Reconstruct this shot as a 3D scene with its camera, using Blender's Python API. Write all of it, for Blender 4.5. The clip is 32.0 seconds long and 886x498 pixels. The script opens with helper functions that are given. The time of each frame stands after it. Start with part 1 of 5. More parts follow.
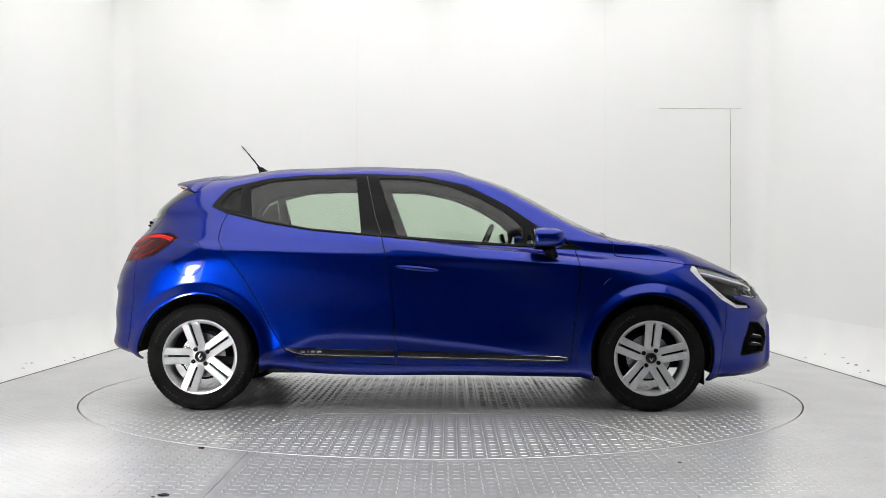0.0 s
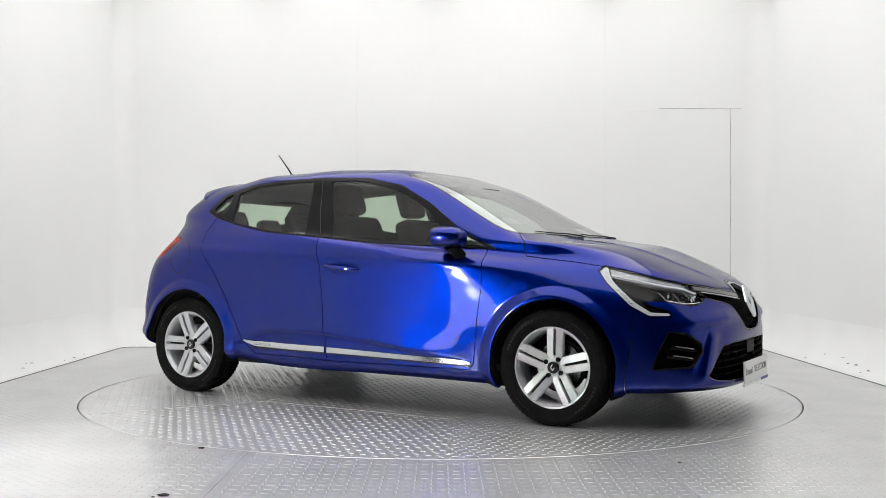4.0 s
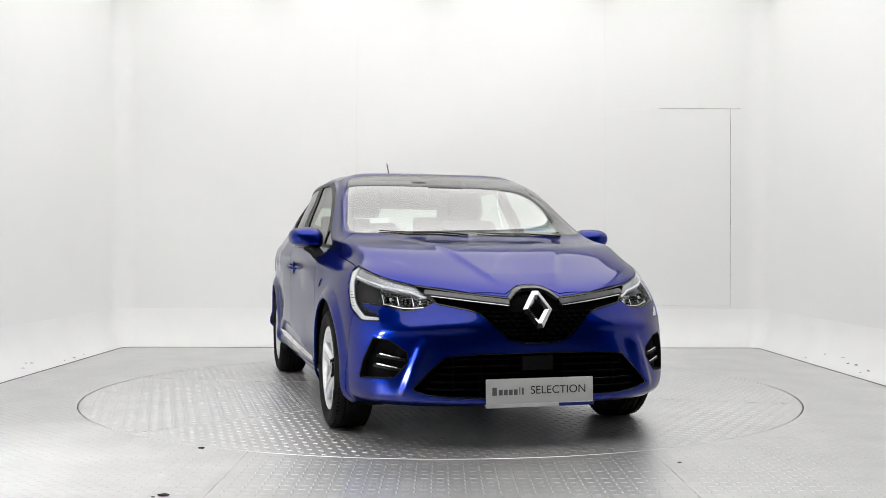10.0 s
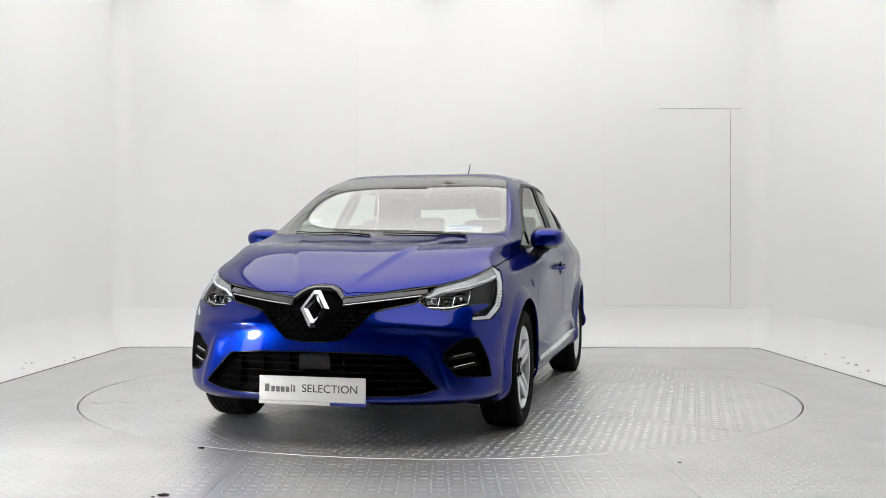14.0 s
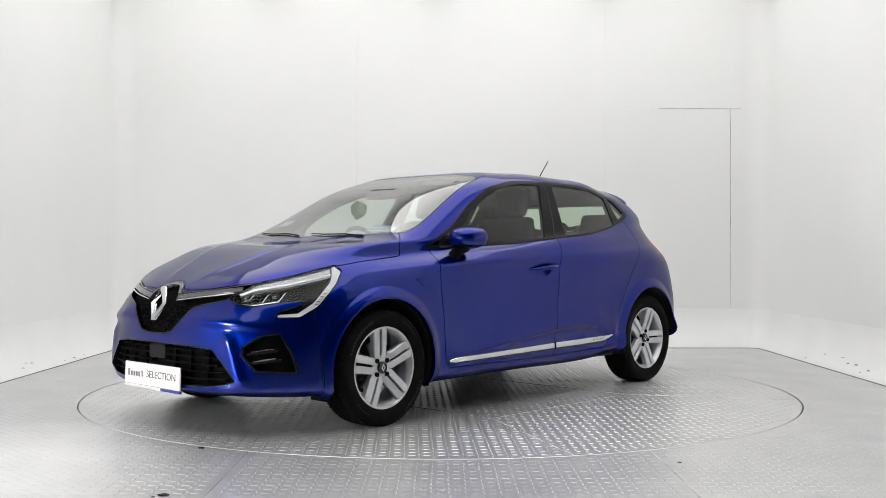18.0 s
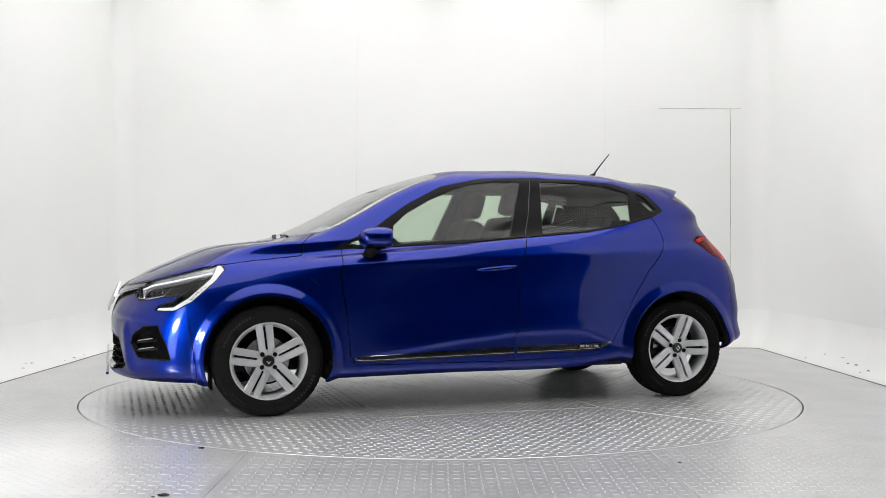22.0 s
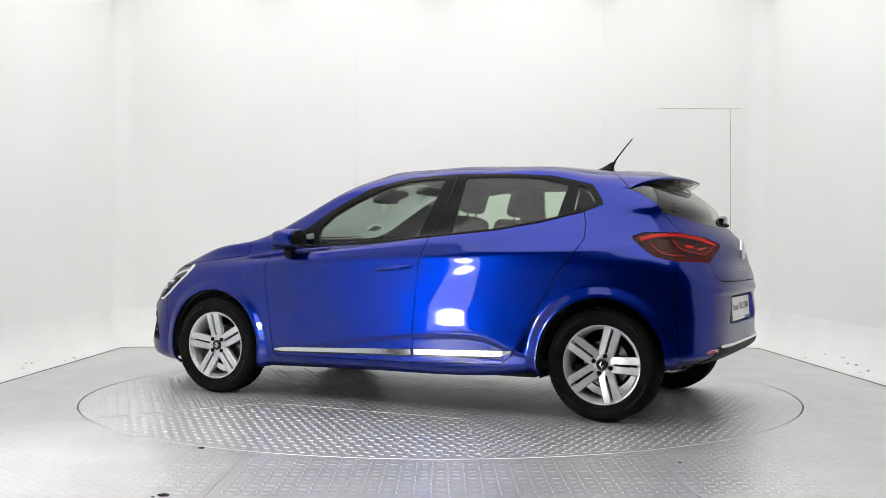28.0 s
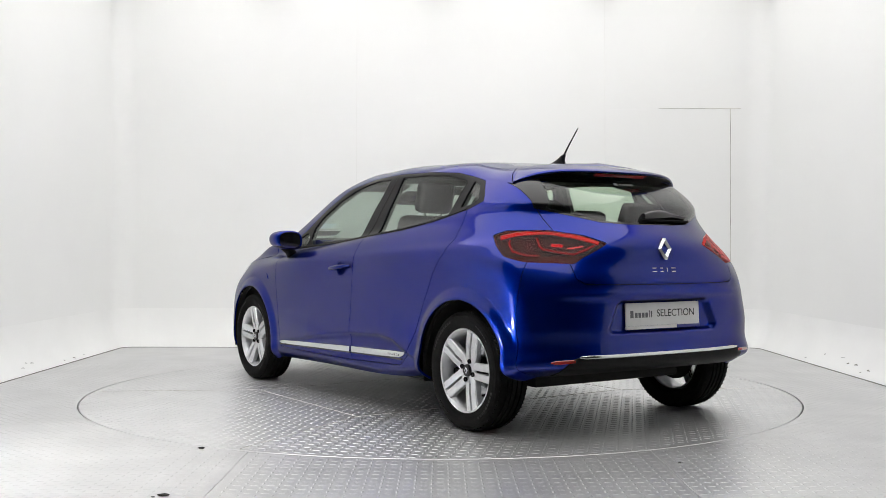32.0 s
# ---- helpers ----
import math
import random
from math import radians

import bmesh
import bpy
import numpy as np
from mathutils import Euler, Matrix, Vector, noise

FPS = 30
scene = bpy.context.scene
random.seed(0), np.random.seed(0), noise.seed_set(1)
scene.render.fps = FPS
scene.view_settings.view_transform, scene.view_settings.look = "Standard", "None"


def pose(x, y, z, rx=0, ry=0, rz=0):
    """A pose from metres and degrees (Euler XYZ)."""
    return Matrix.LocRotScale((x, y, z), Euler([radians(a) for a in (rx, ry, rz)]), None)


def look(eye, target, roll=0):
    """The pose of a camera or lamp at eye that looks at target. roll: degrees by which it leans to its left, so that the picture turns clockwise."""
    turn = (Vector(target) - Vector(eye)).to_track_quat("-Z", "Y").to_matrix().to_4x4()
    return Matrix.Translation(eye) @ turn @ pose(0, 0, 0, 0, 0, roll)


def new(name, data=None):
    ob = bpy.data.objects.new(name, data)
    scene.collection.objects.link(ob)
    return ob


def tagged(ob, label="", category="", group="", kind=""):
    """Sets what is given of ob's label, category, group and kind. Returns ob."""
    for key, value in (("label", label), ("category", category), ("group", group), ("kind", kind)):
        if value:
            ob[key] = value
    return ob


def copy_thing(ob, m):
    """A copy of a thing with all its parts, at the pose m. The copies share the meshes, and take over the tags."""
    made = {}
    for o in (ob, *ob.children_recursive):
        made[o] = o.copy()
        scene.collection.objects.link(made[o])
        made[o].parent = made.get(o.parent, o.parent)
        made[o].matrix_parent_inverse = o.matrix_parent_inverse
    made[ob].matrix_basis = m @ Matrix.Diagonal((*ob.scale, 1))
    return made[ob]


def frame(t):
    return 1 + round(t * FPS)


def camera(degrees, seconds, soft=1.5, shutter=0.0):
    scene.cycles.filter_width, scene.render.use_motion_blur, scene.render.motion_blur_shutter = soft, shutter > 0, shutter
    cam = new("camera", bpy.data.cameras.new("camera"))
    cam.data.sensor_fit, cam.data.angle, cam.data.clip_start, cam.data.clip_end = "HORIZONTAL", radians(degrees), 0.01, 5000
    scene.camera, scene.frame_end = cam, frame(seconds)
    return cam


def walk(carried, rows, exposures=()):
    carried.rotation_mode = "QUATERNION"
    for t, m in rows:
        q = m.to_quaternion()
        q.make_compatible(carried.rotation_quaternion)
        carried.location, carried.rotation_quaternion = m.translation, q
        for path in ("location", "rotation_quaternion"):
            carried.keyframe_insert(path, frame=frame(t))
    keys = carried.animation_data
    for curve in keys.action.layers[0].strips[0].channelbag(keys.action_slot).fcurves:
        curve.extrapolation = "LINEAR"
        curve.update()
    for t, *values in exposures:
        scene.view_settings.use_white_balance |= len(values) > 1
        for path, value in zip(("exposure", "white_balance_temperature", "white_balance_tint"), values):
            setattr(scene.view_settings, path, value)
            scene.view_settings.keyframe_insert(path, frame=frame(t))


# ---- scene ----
# Camera on a fixed tripod before a car turntable; the turntable's centre is the origin.
cam = camera(47.38, 32.0, soft=0.8)
EYE = Vector((0.0, -6.679, 0.9008))
AIM = EYE + Vector((math.sin(0.0020), math.cos(0.0020), math.tan(0.0044))) * 10
walk(cam, [(0.0, look(EYE, AIM, 0.098)), (32.0, look(EYE, AIM, 0.098))], exposures=[(0.0, 0.10), (1.0, 0.09), (2.0, 0.06), (3.0, 0.04), (6.0, 0.05), (7.0, 0.05), (9.0, 0.09), (11.0, 0.05), (13.0, -0.01), (17.0, -0.03), (19.0, -0.01), (20.0, 0.02), (22.0, 0.09), (24.0, 0.10), (25.0, 0.10), (28.0, 0.07), (29.0, 0.02), (30.0, 0.07), (32.0, 0.07)])

# The car's front axle, seen from the turntable's centre, and its turn.
CAR_X, CAR_Y = 1.227, -0.0723


def car_turn(t):
    ease = math.exp(-((t - 21.5) / 4.6) ** 2)
    return math.degrees(-0.02327 - 0.12838 * t + 0.0000528 * (t - 16.0) ** 2 + 0.018 * ease)


# ---- world and lights ----
world = bpy.data.worlds.new("hall")
scene.world = world
world.use_nodes = True
world.node_tree.nodes["Background"].inputs[0].default_value = (0.5, 0.55, 0.62, 1)
world.node_tree.nodes["Background"].inputs[1].default_value = 0.02


# ---- materials ----
def material(name, colour=(0.5, 0.5, 0.5), rough=0.5, metal=0.0, coat=0.0, **more):
    m = bpy.data.materials.new(name)
    m.use_nodes = True
    b = m.node_tree.nodes["Principled BSDF"]
    b.inputs["Base Color"].default_value = (*colour, 1)
    b.inputs["Roughness"].default_value = rough
    b.inputs["Metallic"].default_value = metal
    b.inputs["Coat Weight"].default_value = coat
    for key, value in more.items():
        b.inputs[key.replace("_", " ").title().replace("Ior", "IOR")].default_value = value
    return m


def nodes_of(m):
    return m.node_tree.nodes, m.node_tree.links, m.node_tree.nodes["Principled BSDF"]


def vary(m, scale=8.0, low=0.85, high=1.1, rough=0.08, bump=0.0, bump_scale=120.0, space="Object", depth=0.01):
    """Two scales of noise in the colour, the roughness and the relief."""
    n, l, b = nodes_of(m)
    co = n.new("ShaderNodeTexCoord")
    big, fine = n.new("ShaderNodeTexNoise"), n.new("ShaderNodeTexNoise")
    big.inputs["Scale"].default_value, fine.inputs["Scale"].default_value = scale, bump_scale
    big.inputs["Detail"].default_value = 5
    for t in (big, fine):
        l.new(co.outputs[space], t.inputs["Vector"])
    ramp = n.new("ShaderNodeMapRange")
    ramp.inputs["To Min"].default_value, ramp.inputs["To Max"].default_value = low, high
    ramp.inputs["From Min"].default_value, ramp.inputs["From Max"].default_value = 0.3, 0.7
    l.new(big.outputs["Fac"], ramp.inputs["Value"])
    mix = n.new("ShaderNodeMix")
    mix.data_type, mix.blend_type = "RGBA", "MULTIPLY"
    mix.inputs[0].default_value = 1
    mix.inputs[6].default_value = b.inputs["Base Color"].default_value
    l.new(ramp.outputs[0], mix.inputs[7])
    l.new(mix.outputs[2], b.inputs["Base Color"])
    r0 = b.inputs["Roughness"].default_value
    rr = n.new("ShaderNodeMapRange")
    rr.inputs["To Min"].default_value, rr.inputs["To Max"].default_value = max(r0 - rough, 0.0), min(r0 + rough, 1.0)
    l.new(fine.outputs["Fac"], rr.inputs["Value"])
    l.new(rr.outputs[0], b.inputs["Roughness"])
    if bump:
        bp = n.new("ShaderNodeBump")
        bp.inputs["Strength"].default_value, bp.inputs["Distance"].default_value = bump, depth
        l.new(fine.outputs["Fac"], bp.inputs["Height"])
        l.new(bp.outputs[0], b.inputs["Normal"])
    return m


def paint_material():
    m = material("blue_metallic_paint", (0.0002, 0.0130, 0.205), 0.33, 0.93, 0.8, coat_roughness=0.03, coat_ior=1.47, specular_ior_level=0.15)
    m.node_tree.nodes["Principled BSDF"].inputs["Specular Tint"].default_value = (0.03, 0.06, 0.20, 1)
    n, l, b = nodes_of(m)
    co, flake = n.new("ShaderNodeTexCoord"), n.new("ShaderNodeTexVoronoi")
    flake.inputs["Scale"].default_value = 900
    l.new(co.outputs["Object"], flake.inputs["Vector"])
    bp = n.new("ShaderNodeBump")
    bp.inputs["Strength"].default_value, bp.inputs["Distance"].default_value = 0.04, 0.001
    l.new(flake.outputs["Color"], bp.inputs["Height"])
    l.new(bp.outputs[0], b.inputs["Normal"])
    return m


def glass_material(name, tint=(0.8, 0.9, 0.85), gloss=0.045, power=4.0, grazing=0.95):
    """Thin automotive glass: tinted see-through with a mirror gloss that grows towards grazing angles."""
    m = bpy.data.materials.new(name)
    m.use_nodes = True
    n, l = m.node_tree.nodes, m.node_tree.links
    n.clear()
    out, mix = n.new("ShaderNodeOutputMaterial"), n.new("ShaderNodeMixShader")
    tr, gl, lw = n.new("ShaderNodeBsdfTransparent"), n.new("ShaderNodeBsdfGlossy"), n.new("ShaderNodeLayerWeight")
    tr.inputs[0].default_value = (*tint, 1)
    gl.inputs["Roughness"].default_value = 0.01
    lw.inputs[0].default_value = 0.5
    five, ramp = n.new("ShaderNodeMath"), n.new("ShaderNodeMapRange")
    five.operation = "POWER"
    five.inputs[1].default_value = power
    ramp.inputs["To Min"].default_value, ramp.inputs["To Max"].default_value = gloss, grazing
    l.new(lw.outputs["Facing"], five.inputs[0])
    l.new(five.outputs[0], ramp.inputs["Value"])
    l.new(ramp.outputs[0], mix.inputs[0])
    l.new(tr.outputs[0], mix.inputs[1])
    l.new(gl.outputs[0], mix.inputs[2])
    l.new(mix.outputs[0], out.inputs[0])
    return m


PAINT = paint_material()
BLACK_GLOSS = vary(material("gloss_black_plastic", (0.004, 0.004, 0.005), 0.12, 0, 0.15), 30, 0.8, 1.1, 0.04)
BLACK_SATIN = vary(material("satin_black_trim", (0.006, 0.006, 0.007), 0.38, specular_ior_level=0.12), 40, 0.8, 1.2, 0.06)
BLACK_MATT = vary(material("matt_black_plastic", (0.007, 0.007, 0.0075), 0.55, specular_ior_level=0.14), 40, 0.7, 1.2, 0.1, 0.15, 700, depth=0.002)
RUBBER = vary(material("tyre_rubber", (0.006, 0.006, 0.006), 0.8, specular_ior_level=0.08), 25, 0.7, 1.3, 0.12, 0.15, 300, depth=0.002)
CHROME = material("chrome", (0.62, 0.63, 0.65), 0.10, 1.0)
GRILLE_BLACK = material("black_grille_plastic", (0.0025, 0.0025, 0.0027), 0.7, specular_ior_level=0.03)
DARK_GLASS = glass_material("dark_side_glass", (0.45, 0.52, 0.46), 0.02)
SATIN = vary(material("satin_chrome", (0.62, 0.63, 0.65), 0.25, 1.0), 60, 0.9, 1.05, 0.06)
SILVER = vary(material("silver_wheel_paint", (0.62, 0.63, 0.65), 0.36, 0.55, 0.4), 30, 0.92, 1.05, 0.06)
GLASS = glass_material("tinted_car_glass", (0.72, 0.82, 0.71), 0.05)
SCREEN_GLASS = glass_material("windscreen_glass", (0.62, 0.69, 0.67), 0.13, 3.0)
CLEAR = glass_material("clear_lamp_cover", (0.96, 0.97, 0.98), 0.02, 5.0, 0.4)
LAMP_WHITE = material("bright_lamp_plastic", (0.74, 0.75, 0.77), 0.3, 0.0, 0.4)
UNDER = vary(material("dark_underside", (0.004, 0.004, 0.004), 0.85), 12, 0.6, 1.3)
FABRIC = vary(material("dark_grey_seat_cloth", (0.018, 0.018, 0.020), 0.9, specular_ior_level=0.1), 30, 0.8, 1.15, 0.03)
TRIM = vary(material("dark_cabin_plastic", (0.013, 0.013, 0.014), 0.6, specular_ior_level=0.2), 25, 0.8, 1.2, 0.08, 0.2, 600, depth=0.002)
LINER = vary(material("grey_headliner_cloth", (0.07, 0.07, 0.07), 0.95), 20, 0.92, 1.05, 0.03)
PLATE = vary(material("white_plate_plastic", (0.72, 0.72, 0.72), 0.35, 0, 0.3), 20, 0.96, 1.02)
INK = material("dark_print", (0.03, 0.03, 0.035), 0.5)
WALL = vary(material("white_wall_paint", (0.835, 0.84, 0.83), 0.48), 0.7, 0.975, 1.015, 0.05, 0.05, 40, depth=0.004)
SKIRT = vary(material("white_gloss_skirting_paint", (0.865, 0.87, 0.86), 0.45), 2, 0.97, 1.02, 0.08)
FLOOR = vary(material("grey_aluminium_plate", (0.63, 0.63, 0.635), 0.34, 0.70), 3, 0.9, 1.06, 0.10, 0.1, 90, depth=0.002)
CEIL = vary(material("white_ceiling_paint", (0.75, 0.75, 0.74), 0.7), 1, 0.95, 1.03)
HALL = vary(material("dark_hall_wall", (0.06, 0.06, 0.065), 0.7), 1, 0.8, 1.2)


def glow(name, colour, power):
    m = material(name, (0.8, 0.8, 0.8), 0.5)
    b = m.node_tree.nodes["Principled BSDF"]
    b.inputs["Emission Color"].default_value = (*colour, 1)
    b.inputs["Emission Strength"].default_value = power
    return m


# ---- mesh tools ----
def mesh_part(name, verts, faces, mat, parent=None, label="", smooth=True, normals=None):
    me = bpy.data.meshes.new(name)
    me.from_pydata([tuple(map(float, v)) for v in verts], [], [tuple(int(i) for i in f) for f in faces])
    for m in (mat if isinstance(mat, (list, tuple)) else [mat]):
        me.materials.append(m)
    me.polygons.foreach_set("use_smooth", [smooth] * len(me.polygons))
    if normals is not None:
        me.normals_split_custom_set_from_vertices([tuple(map(float, n)) for n in normals])
    me.update()
    ob = new(name, me)
    if parent is not None:
        ob.parent = parent
    if label:
        tagged(ob, label)
    return ob


def part(name, bm, mat, parent=None, label="", smooth=True, sharp=35):
    """Links a bmesh as one mesh object under a thing or a part."""
    me = bpy.data.meshes.new(name)
    bmesh.ops.recalc_face_normals(bm, faces=bm.faces)
    for e in bm.edges:
        e.smooth = not (len(e.link_faces) == 2 and e.calc_face_angle(0) > radians(sharp))
    for f in bm.faces:
        f.smooth = smooth
    bm.to_mesh(me)
    bm.free()
    for m in (mat if isinstance(mat, (list, tuple)) else [mat]):
        me.materials.append(m)
    ob = new(name, me)
    if parent is not None:
        ob.parent = parent
    if label:
        tagged(ob, label)
    return ob


def box(bm, x0, x1, y0, y1, z0, z1, bevel=0.0, segments=2, m=None):
    r = bmesh.ops.create_cube(bm, size=1)
    vs = r["verts"]
    for v in vs:
        v.co = Vector(((x0 + x1) / 2 + v.co.x * (x1 - x0), (y0 + y1) / 2 + v.co.y * (y1 - y0), (z0 + z1) / 2 + v.co.z * (z1 - z0)))
    if bevel:
        es = list({e for v in vs for e in v.link_edges})
        r = bmesh.ops.bevel(bm, geom=es, offset=bevel, segments=segments, affect="EDGES", profile=0.6)
        vs = list({v for f in r["faces"] for v in f.verts} | {v for v in vs if v.is_valid})
    if m is not None:
        for v in vs:
            v.co = m @ v.co
    return vs


def lathe(bm, profile, steps=64, axis="y", centre=(0, 0, 0), closed=False):
    """Turns (radius, along) points about an axis."""
    rings = []
    for r, a in profile:
        ring = []
        for k in range(steps):
            c, s = r * math.cos(2 * math.pi * k / steps), r * math.sin(2 * math.pi * k / steps)
            p = (c, a, s) if axis == "y" else (a, c, s) if axis == "x" else (c, s, a)
            ring.append(bm.verts.new(Vector(p) + Vector(centre)))
        rings.append(ring)
    if closed:
        rings.append(rings[0])
    for a, b in zip(rings, rings[1:]):
        for k in range(steps):
            bm.faces.new((a[k], a[(k + 1) % steps], b[(k + 1) % steps], b[k]))
    return rings


def tube(bm, pts, radius, sides=8):
    """A round bar along points; the radius may be one for each point."""
    pts = [Vector(p) for p in pts]
    rad = radius if isinstance(radius, (list, tuple)) else [radius] * len(pts)
    rings, up = [], Vector((0.13, 0.31, 0.94))
    for i, p in enumerate(pts):
        d = (pts[min(i + 1, len(pts) - 1)] - pts[max(i - 1, 0)]).normalized()
        a = d.cross(up).normalized()
        b = d.cross(a)
        rings.append([bm.verts.new(p + rad[i] * (a * math.cos(2 * math.pi * k / sides) + b * math.sin(2 * math.pi * k / sides))) for k in range(sides)])
    for a, b in zip(rings, rings[1:]):
        for k in range(sides):
            bm.faces.new((a[k], a[(k + 1) % sides], b[(k + 1) % sides], b[k]))
    bm.faces.new(rings[0])
    bm.faces.new(rings[-1])


def spline(knots, values, at, clamp=False):
    """A natural (or flat-ended) cubic spline through values (k, ...) at the knots."""
    k, v = np.asarray(knots, float), np.asarray(values, float)
    n, h = len(k), np.diff(np.asarray(knots, float))
    A, B = np.zeros((n, n)), np.zeros((n, *v.shape[1:]))
    d = np.diff(v, axis=0) / h.reshape(-1, *[1] * (v.ndim - 1))
    for i in range(1, n - 1):
        A[i, i - 1], A[i, i], A[i, i + 1] = h[i - 1], 2 * (h[i - 1] + h[i]), h[i]
        B[i] = 6 * (d[i] - d[i - 1])
    if clamp:
        A[0, 0], A[0, 1], B[0] = 2 * h[0], h[0], 6 * d[0]
        A[-1, -1], A[-1, -2], B[-1] = 2 * h[-1], h[-1], -6 * d[-1]
    else:
        A[0, 0] = A[-1, -1] = 1
    m = np.linalg.solve(A, B.reshape(n, -1)).reshape(B.shape)
    at = np.asarray(at, float)
    i = np.clip(np.searchsorted(k, at, side="right") - 1, 0, n - 2)
    sh = (-1, *[1] * (v.ndim - 1))
    hh, a, b = h[i].reshape(sh), (k[i + 1] - at).reshape(sh), (at - k[i]).reshape(sh)
    return (m[i] * a ** 3 + m[i + 1] * b ** 3) / (6 * hh) + (v[i] / hh - m[i] * hh / 6) * a + (v[i + 1] / hh - m[i + 1] * hh / 6) * b


def polygon_distance(px, py, poly, rounding=0.0):
    """Signed distance of points to a polygon, negative inside, with rounded corners."""
    poly = np.asarray(poly, float)
    best, inside = np.full(px.shape, 1e9), np.zeros(px.shape, bool)
    for (ax, ay), (bx, by) in zip(poly, np.roll(poly, -1, 0)):
        ex, ey, wx, wy = bx - ax, by - ay, px - ax, py - ay
        t = np.clip((wx * ex + wy * ey) / (ex * ex + ey * ey), 0, 1)
        best = np.minimum(best, (wx - ex * t) ** 2 + (wy - ey * t) ** 2)
        cross = ((ay > py) != (by > py)) & (px < (bx - ax) * (py - ay) / (by - ay + 1e-12) + ax)
        inside ^= cross
    return np.sqrt(best) * np.where(inside, -1, 1) - rounding


class Sheet:
    """A piece of a smooth surface: places, normals and faces."""

    def __init__(self, v, n, f):
        self.v, self.n, self.f = v, n, f

    def cut(self, g):
        """Splits along g = 0; returns the pieces where g < 0 and g > 0."""
        g = np.asarray(g, float)
        g = np.where(np.abs(g) < 1e-6, 1e-6, g)
        side = (g > 0).tolist()
        v, n, extra, seen, low, high = self.v, self.n, [], {}, [], []
        base = len(v)

        def crossing(a, b):
            key = (a, b) if a < b else (b, a)
            if key not in seen:
                a, b = key
                t = g[a] / (g[a] - g[b])
                nn = n[a] + (n[b] - n[a]) * t
                seen[key] = base + len(extra)
                extra.append((v[a] + (v[b] - v[a]) * t, nn / (np.linalg.norm(nn) + 1e-12)))
            return seen[key]

        for f in self.f:
            s = [side[i] for i in f]
            if all(s):
                high.append(f)
            elif not any(s):
                low.append(f)
            else:
                a_, b_ = [], []
                for k, i in enumerate(f):
                    j = f[(k + 1) % len(f)]
                    (b_ if s[k] else a_).append(i)
                    if s[k] != s[(k + 1) % len(f)]:
                        c = crossing(i, j)
                        a_.append(c)
                        b_.append(c)
                low.append(tuple(a_))
                high.append(tuple(b_))
        if extra:
            v = np.vstack([v, [e[0] for e in extra]])
            n = np.vstack([n, [e[1] for e in extra]])
        return Sheet(v, n, low).packed(), Sheet(v, n, high).packed()

    def packed(self):
        if not self.f:
            return Sheet(np.zeros((0, 3)), np.zeros((0, 3)), [])
        used = np.unique(np.fromiter((i for f in self.f for i in f), int))
        back = np.zeros(len(self.v), int)
        back[used] = np.arange(len(used))
        back = back.tolist()
        return Sheet(self.v[used], self.n[used], [tuple(back[i] for i in f) for f in self.f])

    def mirrored(self):
        k = np.array((1, -1, 1))
        return Sheet(self.v * k, self.n * k, [tuple(reversed(f)) for f in self.f])

    def plus(self, other):
        b = len(self.v)
        return Sheet(np.vstack([self.v, other.v]), np.vstack([self.n, other.n]), self.f + [tuple(i + b for i in f) for f in other.f])

    def both(self):
        return self.plus(self.mirrored())

    def moved(self, d):
        """Pushed along its normals."""
        d = np.asarray(d, float)
        return Sheet(self.v + self.n * (d[:, None] if d.ndim else d), self.n, self.f)

    def x(self):
        return self.v[:, 0]

    def y(self):
        return self.v[:, 1]

    def z(self):
        return self.v[:, 2]


SHIFT = np.array((CAR_X, CAR_Y, 0.0))


def panel(name, sheet, mat, parent, label="", thick=0.012, skip_middle=True):
    """A sheet as a panel with turned-in edges."""
    v, n, f = sheet.v, sheet.n, list(sheet.f)
    edges = {}
    for poly in f:
        for a, b in zip(poly, poly[1:] + poly[:1]):
            edges[(a, b)] = 1
    verts, norms = [v], [n]
    base = len(v)
    vv, nn = [], []
    for a, b in edges:
        if (b, a) in edges or (skip_middle and abs(v[a][1]) < 1e-5 and abs(v[b][1]) < 1e-5):
            continue
        e = v[b] - v[a]
        out = np.cross(e, n[a])
        ln = np.linalg.norm(out)
        if ln < 1e-9:
            continue
        out = out / ln
        k = base + len(vv)
        vv += [v[a], v[b], v[b] - n[b] * thick, v[a] - n[a] * thick]
        nn += [out] * 4
        f.append((k + 3, k + 2, k + 1, k))
    if vv:
        verts.append(np.array(vv))
        norms.append(np.array(nn))
    return mesh_part(name, np.vstack(verts) + SHIFT, f, mat, parent, label, normals=np.vstack(norms))


# ---- the car's body as one smooth surface ----
class Belt:
    """A line round half the body: front middle, start of the front corner, sides, rear corner, rear middle."""
    rows = []

    def __init__(self, front, rear, corner_x, half_widths, heights, bend=(2.2, 2.2), lift=(1.6, 1.6)):
        Belt.rows.append([*front, *rear, *corner_x, *bend, *lift, *half_widths, *heights])


Belt((0.806, 0.201), (-3.105, 0.318), (0.080, -2.550), (0.796, 0.800, 0.802, 0.800, 0.794), (0.186, 0.195, 0.202, 0.210, 0.285), (2.684, 3.8), (1.602, 1.599))
Belt((0.834, 0.228), (-3.166, 0.360), (0.076, -2.554), (0.837, 0.842, 0.840, 0.838, 0.866), (0.231, 0.232, 0.239, 0.254, 0.325), (2.832, 4.4), (1.614, 1.599))
Belt((0.829, 0.315), (-3.173, 0.445), (0.073, -2.554), (0.848, 0.857, 0.857, 0.846, 0.862), (0.326, 0.306, 0.314, 0.336, 0.400), (3.003, 4.3), (1.622, 1.609))
